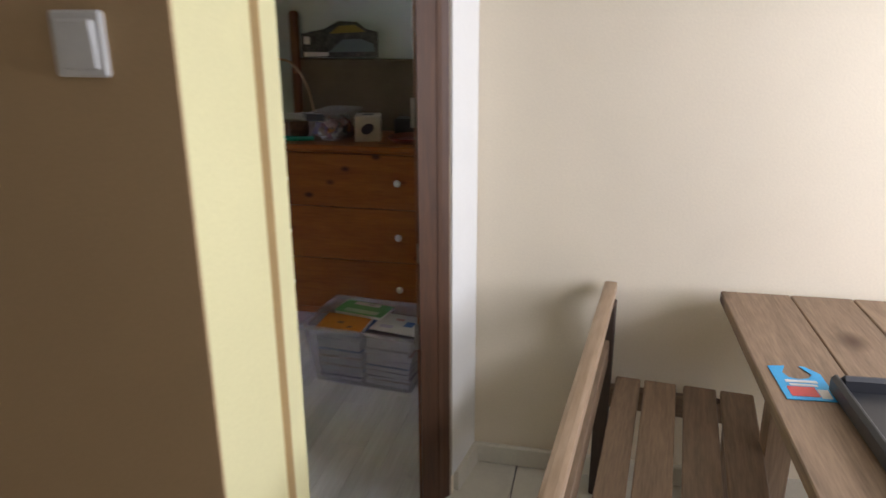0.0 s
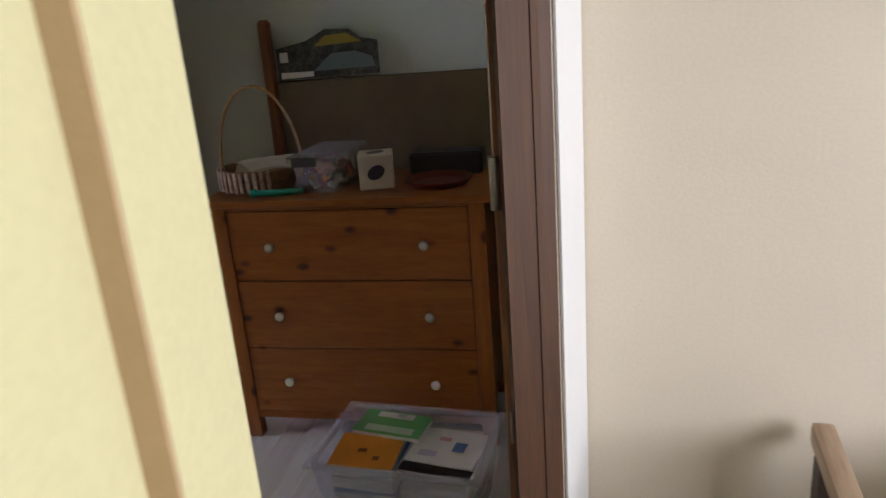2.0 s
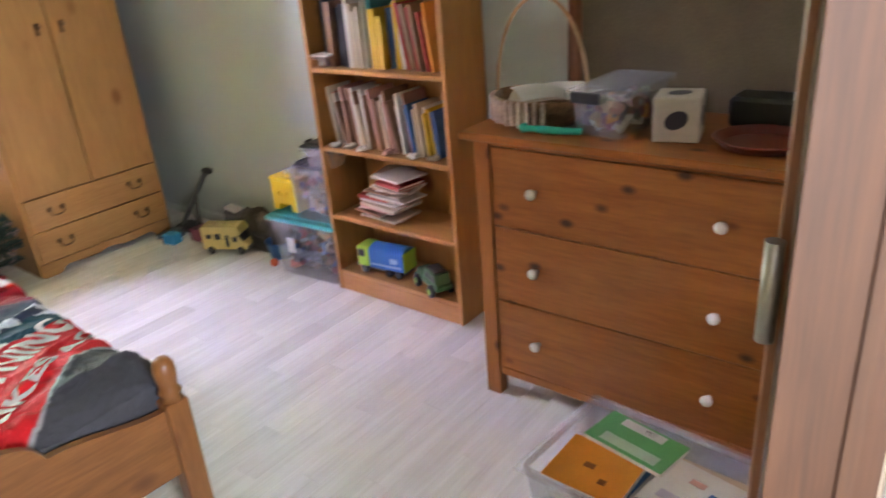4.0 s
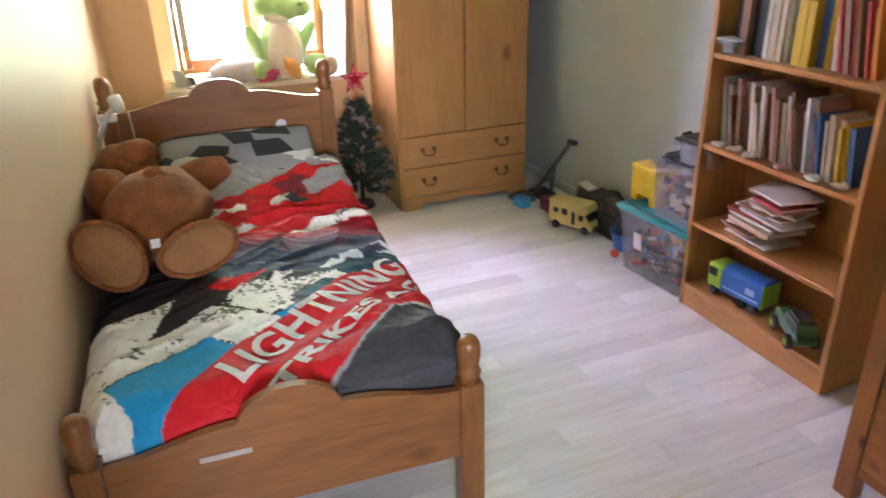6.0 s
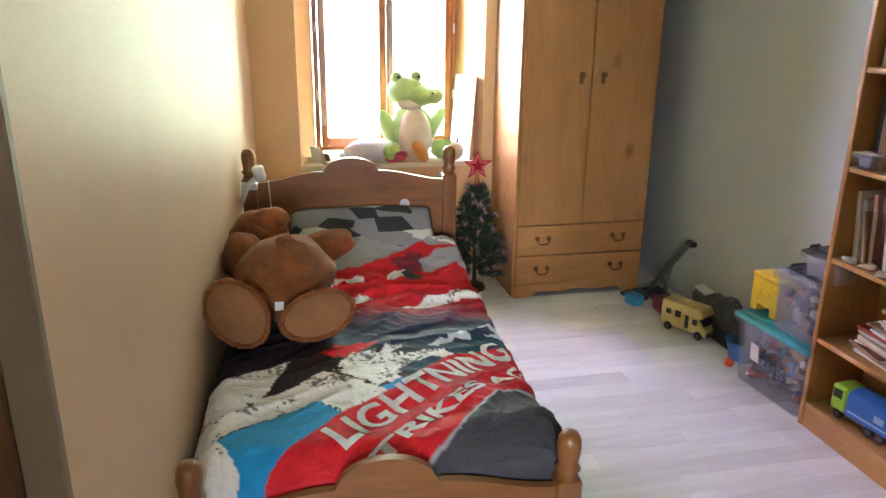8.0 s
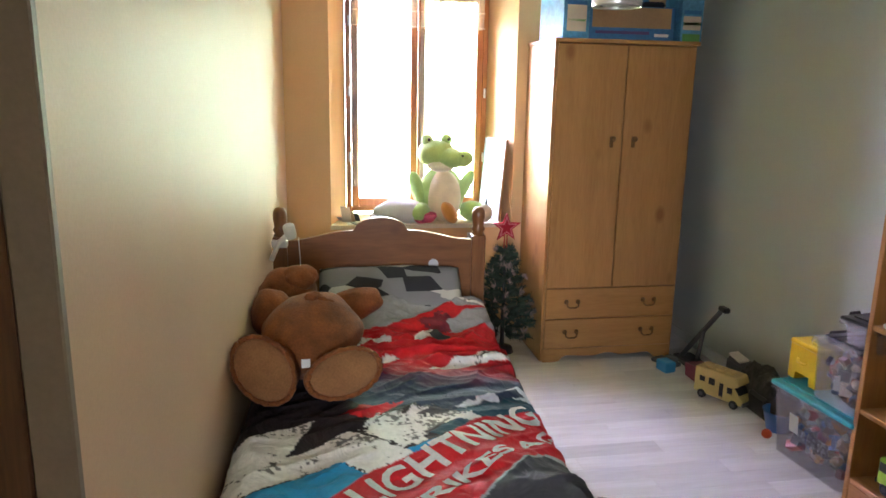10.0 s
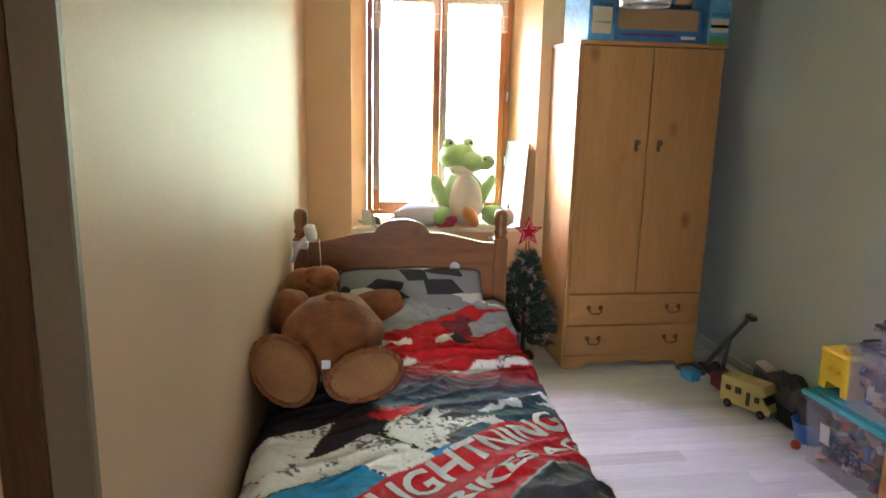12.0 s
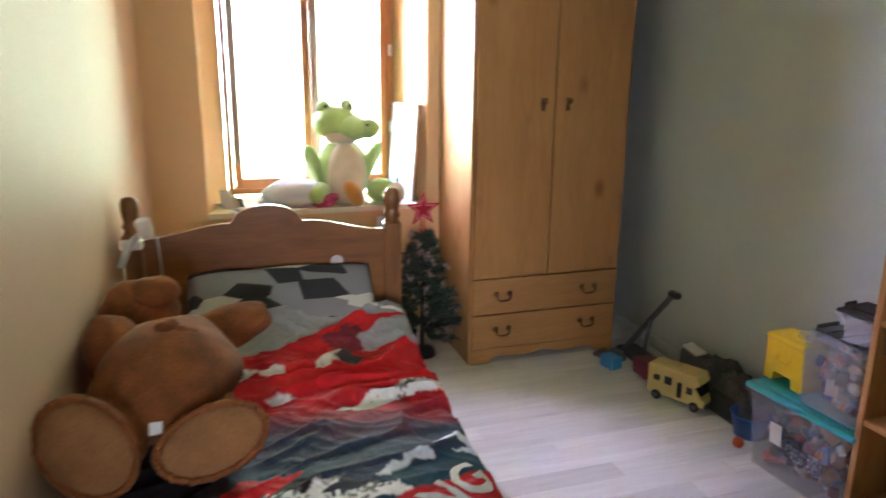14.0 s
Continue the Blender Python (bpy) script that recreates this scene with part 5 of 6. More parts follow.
box(bm, -0.055, 0.0, -0.0015, 0, 0.0, 0.055)
box(bm, 0.006, 0.06, -0.0015, 0, 0.0, 0.05)
box(bm, 0.07, 0.125, -0.0015, 0, -0.005, 0.06)
me_l = part("photo_label", bm, plain("black_white_photo", (0.22, 0.22, 0.24), 0.5, 0.95, 45, 90, 0), None, "", pose(-2.82, 3.425, 0.115, 5, 0, 4))
tagged(me_l, "black and white picture labels on the storage tub", "label")
TOP = 0.328
tub("clear_box", pose(-2.735, 3.56, TOP, 0, 0, 3), 0.24, 0.25, 0.235, CLEAR, "tall clear plastic box of toys with a black-clipped lid", "clear box", 0.012, MILKY, 0.93, P_DARK)
clutter("toys_in_box", pose(-2.735, 3.56, TOP + 0.006, 0, 0, 3), 0.20, 0.21, 0.19, 120, MIX, 2, "mixed toys heaped inside the clear box")
bm = bmesh.new()
for k in range(4):
    box(bm, -0.09 + k * 0.047, -0.052 + k * 0.047, -0.11, 0.11, 0, 0.006, 0.002)
tagged(part("dark_rods", bm, P_DARK, None, "", pose(-2.735, 3.56, TOP + 0.2605, 0, 0, 3)), "flat black plastic pieces lying on the clear box", "toy pieces")
tub("small_clear_box", pose(-2.655, 3.52, TOP + 0.268, 0, 0, 8), 0.17, 0.13, 0.085, MILKY, "small clear box with a black lid on the stack", "clear box", 0.014, P_DARK, 0.9, P_DARK)


def toolbox():
    t = thing("yellow_toy_case", pose(-2.96, 3.53, TOP, 0, 0, 2), "bright yellow plastic toy case standing on the tub", "toy case")
    bm = bmesh.new()
    prism(bm, [(-0.085, 0), (-0.045, 0), (-0.04, 0.035), (0.04, 0.035), (0.045, 0), (0.085, 0), (0.085, 0.15), (-0.085, 0.15)], -0.055, 0.055, Matrix(((1, 0, 0, 0), (0, 0, -1, 0), (0, 1, 0, 0), (0, 0, 0, 1))))
    part("body", bm, P_YELLOW, t)
    boxpart("lid", (-0.09, 0.09, -0.06, 0.06, 0.151, 0.172), P_YELLOW, t, bev=0.006)
    bm = bmesh.new()
    lathe(bm, [(0.035, 0), (0.035, 0.018), (0.028, 0.024)], pose(0.02, 0, 0.172), 18)
    part("round_knob", bm, P_YELLOW, t)
    bm = bmesh.new()
    tube(bm, [(-0.03, -0.056, 0.10), (-0.025, -0.064, 0.088), (0, -0.066, 0.085), (0.025, -0.064, 0.088), (0.03, -0.056, 0.10)], 0.005, 8)
    part("handle", bm, P_YELLOW, t)


toolbox()


def camper():
    t = thing("toy_camper", pose(-3.50, 3.47, 0, 0, 0, 27.0) @ Matrix.Scale(0.86, 4), "pale yellow toy camper van standing on the floor", "toy van")
    Y = Matrix(((1, 0, 0, 0), (0, 0, -1, 0), (0, 1, 0, 0), (0, 0, 0, 1)))
    bm = bmesh.new()
    prism(bm, [(-0.155, 0.03), (0.15, 0.03), (0.158, 0.07), (0.125, 0.085), (0.095, 0.125), (0.125, 0.14), (0.105, 0.185), (-0.155, 0.185)], -0.062, 0.062, Y)
    bmesh.ops.bevel(bm, geom=bm.edges[:], offset=0.005, segments=2, affect="EDGES")
    part("body", bm, P_CREAM, t)
    bm = bmesh.new()
    prism(bm, [(0.1275, 0.087), (0.132, 0.087), (0.1, 0.124), (0.0965, 0.124)], -0.05, 0.05, Y)
    part("windscreen", bm, P_DARK, t)
    for y in (-0.0635, 0.0620):
        for a, b, z0, z1 in ((-0.06, -0.02, 0.10, 0.14), (-0.12, -0.085, 0.105, 0.135), (0.06, 0.092, 0.085, 0.12), (0.01, 0.035, 0.05, 0.13)):
            boxpart("side_window", (a, b, y, y + 0.0015, z0, z1), P_DARK, t, bev=0)
    bm = bmesh.new()
    for k in range(3):
        box(bm, -0.11 + k * 0.07, -0.07 + k * 0.07, -0.03, 0.03, 0.186, 0.194, 0.003)
    part("roof_hatch", bm, P_CREAM, t)
    boxpart("bumper", (0.152, 0.164, -0.058, 0.058, 0.028, 0.05), P_GREY, t)
    for x in (-0.1, 0.105):
        for y in (-0.058, 0.058):
            wheel(t, x, y, 0.026, 0.026, 0.02)


camper()


def heap(name, m, mat_, label, category, makers):
    bm = bmesh.new()
    for f in makers:
        f(bm)
    tagged(part(name, bm, mat_, None, "", m), label, category)


heap("blue_toy_bin", pose(-3.17, 3.56, 0), P_BLUE, "small blue plastic toy bin on the floor", "toy bin", [
    lambda bm: lathe(bm, [(0.055, 0), (0.075, 0.09), (0.08, 0.095), (0.074, 0.096), (0.05, 0.006)], None, 20)])
heap("red_ball", pose(-3.10, 3.45, 0), dyed("orange_red_plastic", (0.65, 0.10, 0.02)), "small orange-red toy ball on the floor", "ball", [
    lambda bm: blob(bm, (0, 0, 0.022), (0.022, 0.022, 0.022), (0, 0, 0), 0, 3)])
def toy_garage():
    t = thing("toy_dinosaur_cave", pose(-3.37, 3.625, 0) @ Matrix.Diagonal((1.3, 1.2, 1.15, 1)), "dark grey moulded toy rock cave by the wall", "toy cave")
    bm = bmesh.new()
    vs = bmesh.ops.create_grid(bm, x_segments=24, y_segments=10, size=1.0)["verts"]
    for v in vs:
        x, y = v.co.x * 0.20, v.co.y * 0.07
        k = max(0, 1 - (abs(v.co.x)) ** 3) * max(0, 1 - abs(v.co.y) ** 4)
        v.co = Vector((x, y, 0.005 + k * (0.17 + 0.06 * noise.noise(Vector((x * 14, y * 14, 1))) + 0.03 * noise.noise(Vector((x * 40, y * 40, 5))))))
    part("rock", bm, plain("dark_rock_plastic", (0.07, 0.065, 0.06), 0.7, 0.5, 18, 80, 0.4), t)
    boxpart("cave_mouth", (-0.03, 0.09, -0.072, -0.04, 0.0, 0.09), P_DARK, t, bev=0.012)


toy_garage()
heap("white_toy_plate", pose(-3.62, 3.62, 0.17, 8, 5, 0), PAPER[0], "flat white toy piece on top of the heap", "toy piece", [lambda bm: box(bm, -0.06, 0.05, -0.03, 0.03, 0, 0.012, 0.004)])
heap("grey_toy_support", pose(-3.62, 3.64, 0), P_GREY, "dark grey toy base under the heap", "toy piece", [lambda bm: box(bm, -0.09, 0.09, -0.045, 0.05, 0, 0.165, 0.02)])
heap("maroon_toy_cup", pose(-3.78, 3.50, 0), P_MAROON, "dark red toy tub on the floor by the wardrobe", "toy tub", [
    lambda bm: prism(bm, [(-0.06, 0), (0.05, 0), (0.06, 0.085), (-0.07, 0.07)], -0.05, 0.05, Matrix(((1, 0, 0, 0), (0, 0, -1, 0), (0, 1, 0, 0), (0, 0, 0, 1))))])
heap("light_blue_block", pose(-3.91, 3.37, 0, 0, 0, 12), dyed("sky_blue_plastic", (0.05, 0.32, 0.62)), "sky blue toy block on the floor", "toy block", [lambda bm: box(bm, -0.045, 0.045, -0.035, 0.035, 0, 0.06, 0.006)])
heap("grey_flat_toy", pose(-3.99, 3.42, 0, 0, 0, 20), P_GREY, "grey flat toy lying beside the wardrobe", "toy piece", [lambda bm: box(bm, -0.09, 0.06, -0.04, 0.05, 0, 0.022, 0.006), lambda bm: box(bm, -0.02, 0.05, -0.02, 0.04, 0.02, 0.055, 0.01)])


def toy_sword():
    t = thing("toy_crane_arm", pose(-3.95, 3.57, 0), "dark grey toy crane arm leaning by the wardrobe", "toy crane")
    bm = bmesh.new()
    tube(bm, [(-0.10, -0.04, 0.02), (0.02, 0.02, 0.22), (0.12, 0.06, 0.37)], 0.014, 8)
    tube(bm, [(0.04, -0.02, 0.02), (0.02, 0.02, 0.22)], 0.012, 8)
    part("arm", bm, P_GREY, t)
    bm = bmesh.new()
    box(bm, 0.09, 0.16, 0.045, 0.085, 0.355, 0.385, 0.008)
    part("arm_head", bm, P_DARK, t)
    boxpart("foot", (-0.14, 0.08, -0.07, 0.05, 0, 0.03), P_DARK, t, bev=0.008)


toy_sword()


# ---- Christmas tree ----
def xmas_tree():
    t = thing("small_christmas_tree", pose(-4.32, 2.535, 0), "small artificial fir tree with pinkish tips and a red star", "christmas tree")
    bm = bmesh.new()
    tube(bm, [(0, 0, 0.03), (0, 0, 0.63)], [0.014, 0.006], 8)
    lathe(bm, [(0.07, 0), (0.06, 0.03), (0.02, 0.04)], None, 14)
    part("trunk", bm, P_DARK, t)
    rnd = random.Random(5)
    needles, tips = bmesh.new(), bmesh.new()
    for lvl in range(13):
        z = 0.10 + lvl * 0.042
        reach = 0.205 * (1 - lvl / 13.5) ** 0.9 + 0.016
        for k in range(12):
            a = rnd.uniform(0, 6.283)
            L = reach * rnd.uniform(0.7, 1.15)
            tip = Vector((math.cos(a) * L, math.sin(a) * L, z + L * 0.25))
            base = Vector((0, 0, z))
            for q in range(85):
                f = rnd.uniform(0.15, 1.0)
                p = base.lerp(tip, f)
                d = Vector((rnd.gauss(0, 1), rnd.gauss(0, 1), rnd.gauss(0, 1))).normalized() * 0.9 + (tip - base).normalized()
                e = p + d.normalized() * rnd.uniform(0.022, 0.045)
                o = d.orthogonal().normalized() * 0.0042
                target = tips if f > 0.78 and k % 3 == 0 else needles
                vs = [target.verts.new(c) for c in (p - o, p + o, e)]
                target.faces.new(vs)
    nd_part = part("needles", needles, plain("fir_needles", (0.045, 0.075, 0.05), 0.6, 0.3, 20, 90, 0), t, "dark green fir needles")
    tp_part = part("dusted_tips", tips, plain("pale_pink_tips", (0.42, 0.30, 0.28), 0.8, 0.2, 20, 90, 0), t, "pale pinkish dusted tips")
    tagged(nd_part, kind="stuff")
    tagged(tp_part, kind="stuff")
    bm = bmesh.new()
    def star(r, r2, x0, x1):
        prism(bm, [((r if i % 2 == 0 else r2) * math.sin(math.pi * i / 5), (r if i % 2 == 0 else r2) * math.cos(math.pi * i / 5)) for i in range(10)], x0, x1,
              pose(0.0, 0, 0.745) @ Matrix(((0, 0, 1, 0), (1, 0, 0, 0), (0, 1, 0, 0), (0, 0, 0, 1))))
    star(0.088, 0.036, 0.0, 0.010)
    st = part("star", bm, dyed("glossy_red", (0.42, 0.02, 0.04), 0.25), t, "glossy red star with a paler outline")
    bm = bmesh.new()
    star(0.068, 0.028, 0.010, 0.013)
    part("star_inlay", bm, dyed("pale_red", (0.62, 0.16, 0.18), 0.3), st)
    bm = bmesh.new()
    star(0.05, 0.021, 0.013, 0.016)
    part("star_core", bm, dyed("deep_red", (0.35, 0.015, 0.03), 0.25), st)
    bm = bmesh.new()
    tube(bm, [(0, -0.008, 0.60), (0, -0.008, 0.70)], 0.004, 6)
    tube(bm, [(0, 0.008, 0.60), (0, 0.008, 0.70)], 0.004, 6)
    part("star_clip", bm, P_RED, t)


xmas_tree()


# ---- on the window sill ----
SILL = 0.7155
SILL_WHITE = plain("white_plush", (0.72, 0.73, 0.78), 0.95, 0.06, 10, 120, 0.3, fuzz=0.3)
SILL_PINK = plain("pink_plush", (0.66, 0.10, 0.20), 0.95, 0.3, 30, 120, 0.3)
plush("white_plush_toy", [("body", None, B((-4.68, 1.97, SILL + 0.066), (0.075, 0.155, 0.076), (0, 0, 0), 0.1, 2), SILL_WHITE, ""), ("head", None, B((-4.72, 1.86, SILL + 0.03), (0.06, 0.07, 0.034), (0, 0, 0), 0.15, 3), SILL_WHITE, "")],
         "white plush toy lying on the window sill", "plush toy")
plush("pink_plush_toy", [("body", None, B((-4.66, 2.12, SILL + 0.032), (0.05, 0.075, 0.036), (0, 0, 20), 0.25, 4), SILL_PINK, ""), ("head", None, B((-4.69, 2.09, SILL + 0.06), (0.03, 0.04, 0.03), (0, 0, 0), 0.3, 6), SILL_PINK, ""),
                            ("ear", None, B((-4.67, 2.06, SILL + 0.04), (0.03, 0.03, 0.04), (0, 0, 0), 0.2, 8), SILL_WHITE, "")], "pink and red plush toy on the window sill", "plush toy")
bm = bmesh.new()
for k, s in enumerate((1, -1)):
    blob(bm, (0, s * 0.016, 0), (0.006, 0.015, 0.012), (s * 20, 0, 0), 0.05, 2)
blob(bm, (0, 0, 0), (0.007, 0.006, 0.006), (0, 0, 0), 0, 2)
tagged(part("red_bow", bm, P_RED, None, "", pose(-4.86, 2.0, SILL + 0.012)), "tiny red ribbon bow on the sill", "bow")
for k, (y, h, a) in enumerate(((1.655, 0.10, 14), (1.68, 0.075, 22), (1.71, 0.06, 30), (1.64, 0.05, 60))):
    bm = bmesh.new()
    box(bm, -0.03, 0.03, -0.0015, 0.0015, 0, h, 0)
    tagged(part("small_card", bm, [PAPER[0], PAPER[1], P_GREY, PAPER[0]][k], None, "", pose(-4.70 - 0.02 * k, y, SILL + 0.001, a, 0, 60)), "small upright paper card on the sill", "card", "cards on the sill")
for k in range(6):
    bm = bmesh.new()
    box(bm, -0.035, 0.035, -0.045, 0.045, 0, 0.004, 0)
    tagged(part("loose_card", bm, [PAPER[0], P_GREY, PAPER[1], PAPER[3], PAPER[0], P_GREY][k], None, "", pose(-4.645 + 0.01 * (k % 3), 1.70 + 0.028 * k, SILL + 0.0006 + 0.0045 * (k % 3), 0, 0, 25 * k)), "loose paper card lying on the sill", "card", "cards on the sill")
# narrow picture board leaning against the side of the niche
bd = thing("picture_board", pose(-4.78, 2.535, SILL, -4, 0, 12), "narrow pale blue picture board leaning in the window niche", "picture")
boxpart("board", (-0.15, 0.15, 0.006, 0.02, 0, 0.50), LIGHT_PINE["z"], bd)
boxpart("picture", (-0.145, 0.145, 0.0035, 0.006, 0.005, 0.495), plain("pale_blue_picture", (0.45, 0.60, 0.74), 0.5, 0.35, 9, 40, 0), bd, bev=0)
bm = bmesh.new()
tube(bm, [(0, 0, 0), (0, 0, 0.10), (0, 0, 0.15)], [0.012, 0.009, 0.001], 8)
tagged(part("dark_pointed_ornament", bm, P_DARK, None, "", pose(-4.67, 2.50, SILL)), "small dark pointed ornament on the sill", "ornament")


# ---- clip lamp on the bed post ----
def clip_lamp():
    t = thing("clip_lamp", BED @ pose(-1.80, -0.455, 0.80), "white clip-on reading lamp on the bed post", "lamp")
    boxpart("clamp", (-0.036, 0.05, -0.036, 0.036, 0.0, 0.035), WHITE_PLASTIC, t, bev=0.006)
    bm = bmesh.new()
    tube(bm, [(0.04, 0.05, 0.07), (0.06, 0.0, 0.03), (0.075, -0.035, -0.05)], 0.012, 10)
    part("arm", bm, WHITE_PLASTIC, t)
    bm = bmesh.new()
    lathe(bm, [(0.022, 0), (0.027, 0.02), (0.027, 0.06), (0.018, 0.068)], pose(0.045, 0.055, 0.045, 12, 10, 0), 16)
    part("head", bm, WHITE_PLASTIC, t)
    bm = bmesh.new()
    tube(bm, [(0.05, 0.085, 0.05), (0.045, 0.09, -0.05), (0.03, 0.09, -0.16), (0.03, 0.088, -0.3)], 0.0022, 6)
    part("cord", bm, WHITE_PLASTIC, t)


clip_lamp()
boxpart("socket_plate", (-4.606, -4.598, 2.37, 2.42, 0.38, 0.66), WHITE_PLASTIC, None, "", 0.003)
tagged(bpy.data.objects["socket_plate"], "white plastic cable cover on the wall", "cable cover")


# ---- on top of the wardrobe ----
WT = 1.7755
def carton(name, m, w, d, h, side, label, bars):
    t = thing(name, m, label, "toy carton")
    boxpart("carton", (-d / 2, d / 2, -w / 2, w / 2, 0, h), side, t, bev=0.003)
    for (y0, y1, z0, z1, mt) in bars:
        boxpart("printed_panel", (d / 2, d / 2 + 0.0012, y0, y1, z0, z1), mt, t, bev=0)
    return t


BOX_BLUE = plain("blue_carton_print", (0.04, 0.17, 0.38), 0.5, 0.25, 6, 60, 0.02)
BOX_LIGHT = plain("light_blue_carton_print", (0.10, 0.33, 0.55), 0.5, 0.3, 9, 60, 0.02)
BOX_MIX = plain("mixed_carton_print", (0.40, 0.42, 0.36), 0.5, 0.7, 14, 60, 0.02)
carton("toy_carton", pose(-4.26, 2.795, WT, 0, 0, 8), 0.15, 0.28, 0.29, BOX_LIGHT, "light blue printed toy carton on the wardrobe",
       [(-0.055, 0.055, 0.035, 0.165, PAPER[1]), (-0.055, 0.055, 0.165, 0.185, BOX_BLUE), (-0.03, 0.035, 0.235, 0.28, BOX_BLUE), (-0.05, 0.05, 0.085, 0.095, PAPER[8]), (-0.045, 0.045, 0.205, 0.215, PAPER[2])])
carton("toy_carton", pose(-4.24, 3.465, WT, 0, 0, 0), 0.125, 0.2, 0.27, BOX_LIGHT, "blue and green printed toy carton on the wardrobe",
       [(-0.05, 0.05, 0.0, 0.04, PAPER[8]), (-0.05, 0.05, 0.06, 0.13, PAPER[1]), (-0.05, 0.05, 0.14, 0.16, BOX_BLUE), (-0.05, 0.05, 0.085, 0.1, PAPER[8])])
crate = carton("open_toy_carton", pose(-4.30, 3.13, WT), 0.48, 0.3, 0.17, BOX_BLUE, "open dark blue carton with a torn cardboard front", [(-0.22, 0.22, 0.062, 0.165, CARDBOARD), (0.13, 0.21, 0.02, 0.035, PAPER[0]), (-0.2, 0.1, 0.03, 0.045, PAPER[11])])
boxpart("inner_flap", (-0.10, -0.09, -0.22, 0.2, 0.17, 0.30), BOX_LIGHT, crate)
boxpart("dark_content", (-0.08, 0.1, 0.08, 0.22, 0.171, 0.205), P_DARK, crate, bev=0.02)


# ---- pendant lamp ----
def pendant():
    t = thing("pendant_lamp", pose(-3.0, 2.555, 1.812), "silvery metal pendant shade pierced with round holes", "pendant lamp")
    bm = bmesh.new()
    n, rows, H = 64, 28, 0.24
    rnd = random.Random(8)
    holes = [(rnd.uniform(0, 6.283), rnd.uniform(0.02, H - 0.02), rnd.choice((0.008, 0.013, 0.017))) for _ in range(26)]
    def rad(z):
        return 0.088 + 0.10 * z
    grid = [[bm.verts.new((rad(z) * math.cos(a), rad(z) * math.sin(a), z)) for a in (2 * math.pi * i / n for i in range(n))] for z in (H * j / rows for j in range(rows + 1))]
    for j in range(rows):
        for i in range(n):
            z, a = H * (j + 0.5) / rows, 2 * math.pi * (i + 0.5) / n
            if any(math.hypot((abs(a - ha + math.pi) % (2 * math.pi) - math.pi) * rad(z), z - hz) < hr for ha, hz, hr in holes):
                continue
            bm.faces.new((grid[j][i], grid[j][(i + 1) % n], grid[j + 1][(i + 1) % n], grid[j + 1][i])).smooth = True
    sh = part("shade", bm, plain("brushed_silver_metal", (0.62, 0.62, 0.60), 0.35, 0.08, 10, 120, 0.03, metal=0.6), t)
    so = sh.modifiers.new("thickness", "SOLIDIFY")
    so.thickness = 0.002
    bm = bmesh.new()
    lathe(bm, [(0.025, 0.10), (0.03, 0.13), (0.02, 0.2), (0.02, 0.24)], None, 14)
    part("bulb_holder", bm, WHITE_PLASTIC, t)
    bm = bmesh.new()
    tube(bm, [(0, 0, 0.24), (0, 0, CEILING - 1.812)], 0.004, 6)
    part("cord", bm, WHITE_PLASTIC, t)
    boxpart("spider", (-0.11, 0.11, -0.004, 0.004, 0.232, 0.238), STEEL, t, bev=0.001)


pendant()


# ---- on the chest of drawers ----
CT = 0.9705
def basket():
    t = thing("wicker_basket", pose(-1.375, 3.30, CT), "round wicker basket with a tall hoop handle and papers", "basket")
    bm = bmesh.new()
    for k in range(13):
        f = k / 12
        r, z = 0.11 + 0.055 * f ** 0.8, 0.006 + 0.080 * f
        ring = [((r + 0.004 * math.sin(i * math.pi + k * math.pi)) * math.cos(i * math.pi / 22), 0.8 * (r + 0.004 * math.sin(i * math.pi + k * math.pi)) * math.sin(i * math.pi / 22), z) for i in range(45)]
        tube(bm, ring, 0.0042, 6)
    part("weave", bm, WICKER, t)
    bm = bmesh.new()
    lathe(bm, [(0.112, 0.0), (0.112, 0.006)], Matrix.Diagonal((1, 0.8, 1, 1)), 24)
    part("base", bm, WICKER, t)
    bm = bmesh.new()
    tube(bm, [(0.162 * math.cos(a), 0, 0.08 + 0.30 * math.sin(a)) for a in (math.pi * i / 24 for i in range(25))], 0.006, 8)
    part("hoop_handle", bm, plain("pale_cane", (0.48, 0.30, 0.16), 0.5, 0.2, 20, 100, 0.1), t, "pale cane hoop handle")
    wrap = plain("pale_cane_wrap", (0.55, 0.42, 0.34), 0.6, 0.3, 20, 100, 0.1)
    for k in range(14):
        a = math.pi * (1.0 + 0.05 * k)
        bm = bmesh.new()
        box(bm, 0.150, 0.172, -0.007, 0.007, 0.01 + 0.004 * (k % 2), 0.09, 0.003, Matrix.Diagonal((1, 0.82, 1, 1)) @ pose(0, 0, 0, 0, 0, math.degrees(a)))
        part("pale_wrap", bm, wrap, t)


basket()
for k, (x, y, z, a, mt) in enumerate(((-1.36, 3.29, 0.094, 20, 1), (-1.30, 3.33, 0.100, -12, 0), (-1.33, 3.26, 0.105, 48, 0))):
    bm = bmesh.new()
    g = bmesh.ops.create_grid(bm, x_segments=8, y_segments=6, size=0.5)["verts"]
    for v in g:
        v.co = Vector((v.co.x * 0.20, v.co.y * 0.14, 0.010 * math.sin(v.co.x * 4 + k) + 0.006 * math.cos(v.co.y * 5)))
    ob = tagged(part("paper_sheet", bm, PAPER[mt], None, "", pose(x, y, CT + z, 6, 4, a)), "loose paper sheet lying in the basket", "paper", "papers in the basket")
    s = ob.modifiers.new("thickness", "SOLIDIFY")
    s.thickness = 0.001
bx = tub("bead_box", pose(-1.12, 3.33, CT, 0, 0, -3), 0.17, 0.30, 0.125, CLEAR, "clear plastic box of beads and shells with a milky lid", "clear box", 0.008, MILKY, 0.92, None)
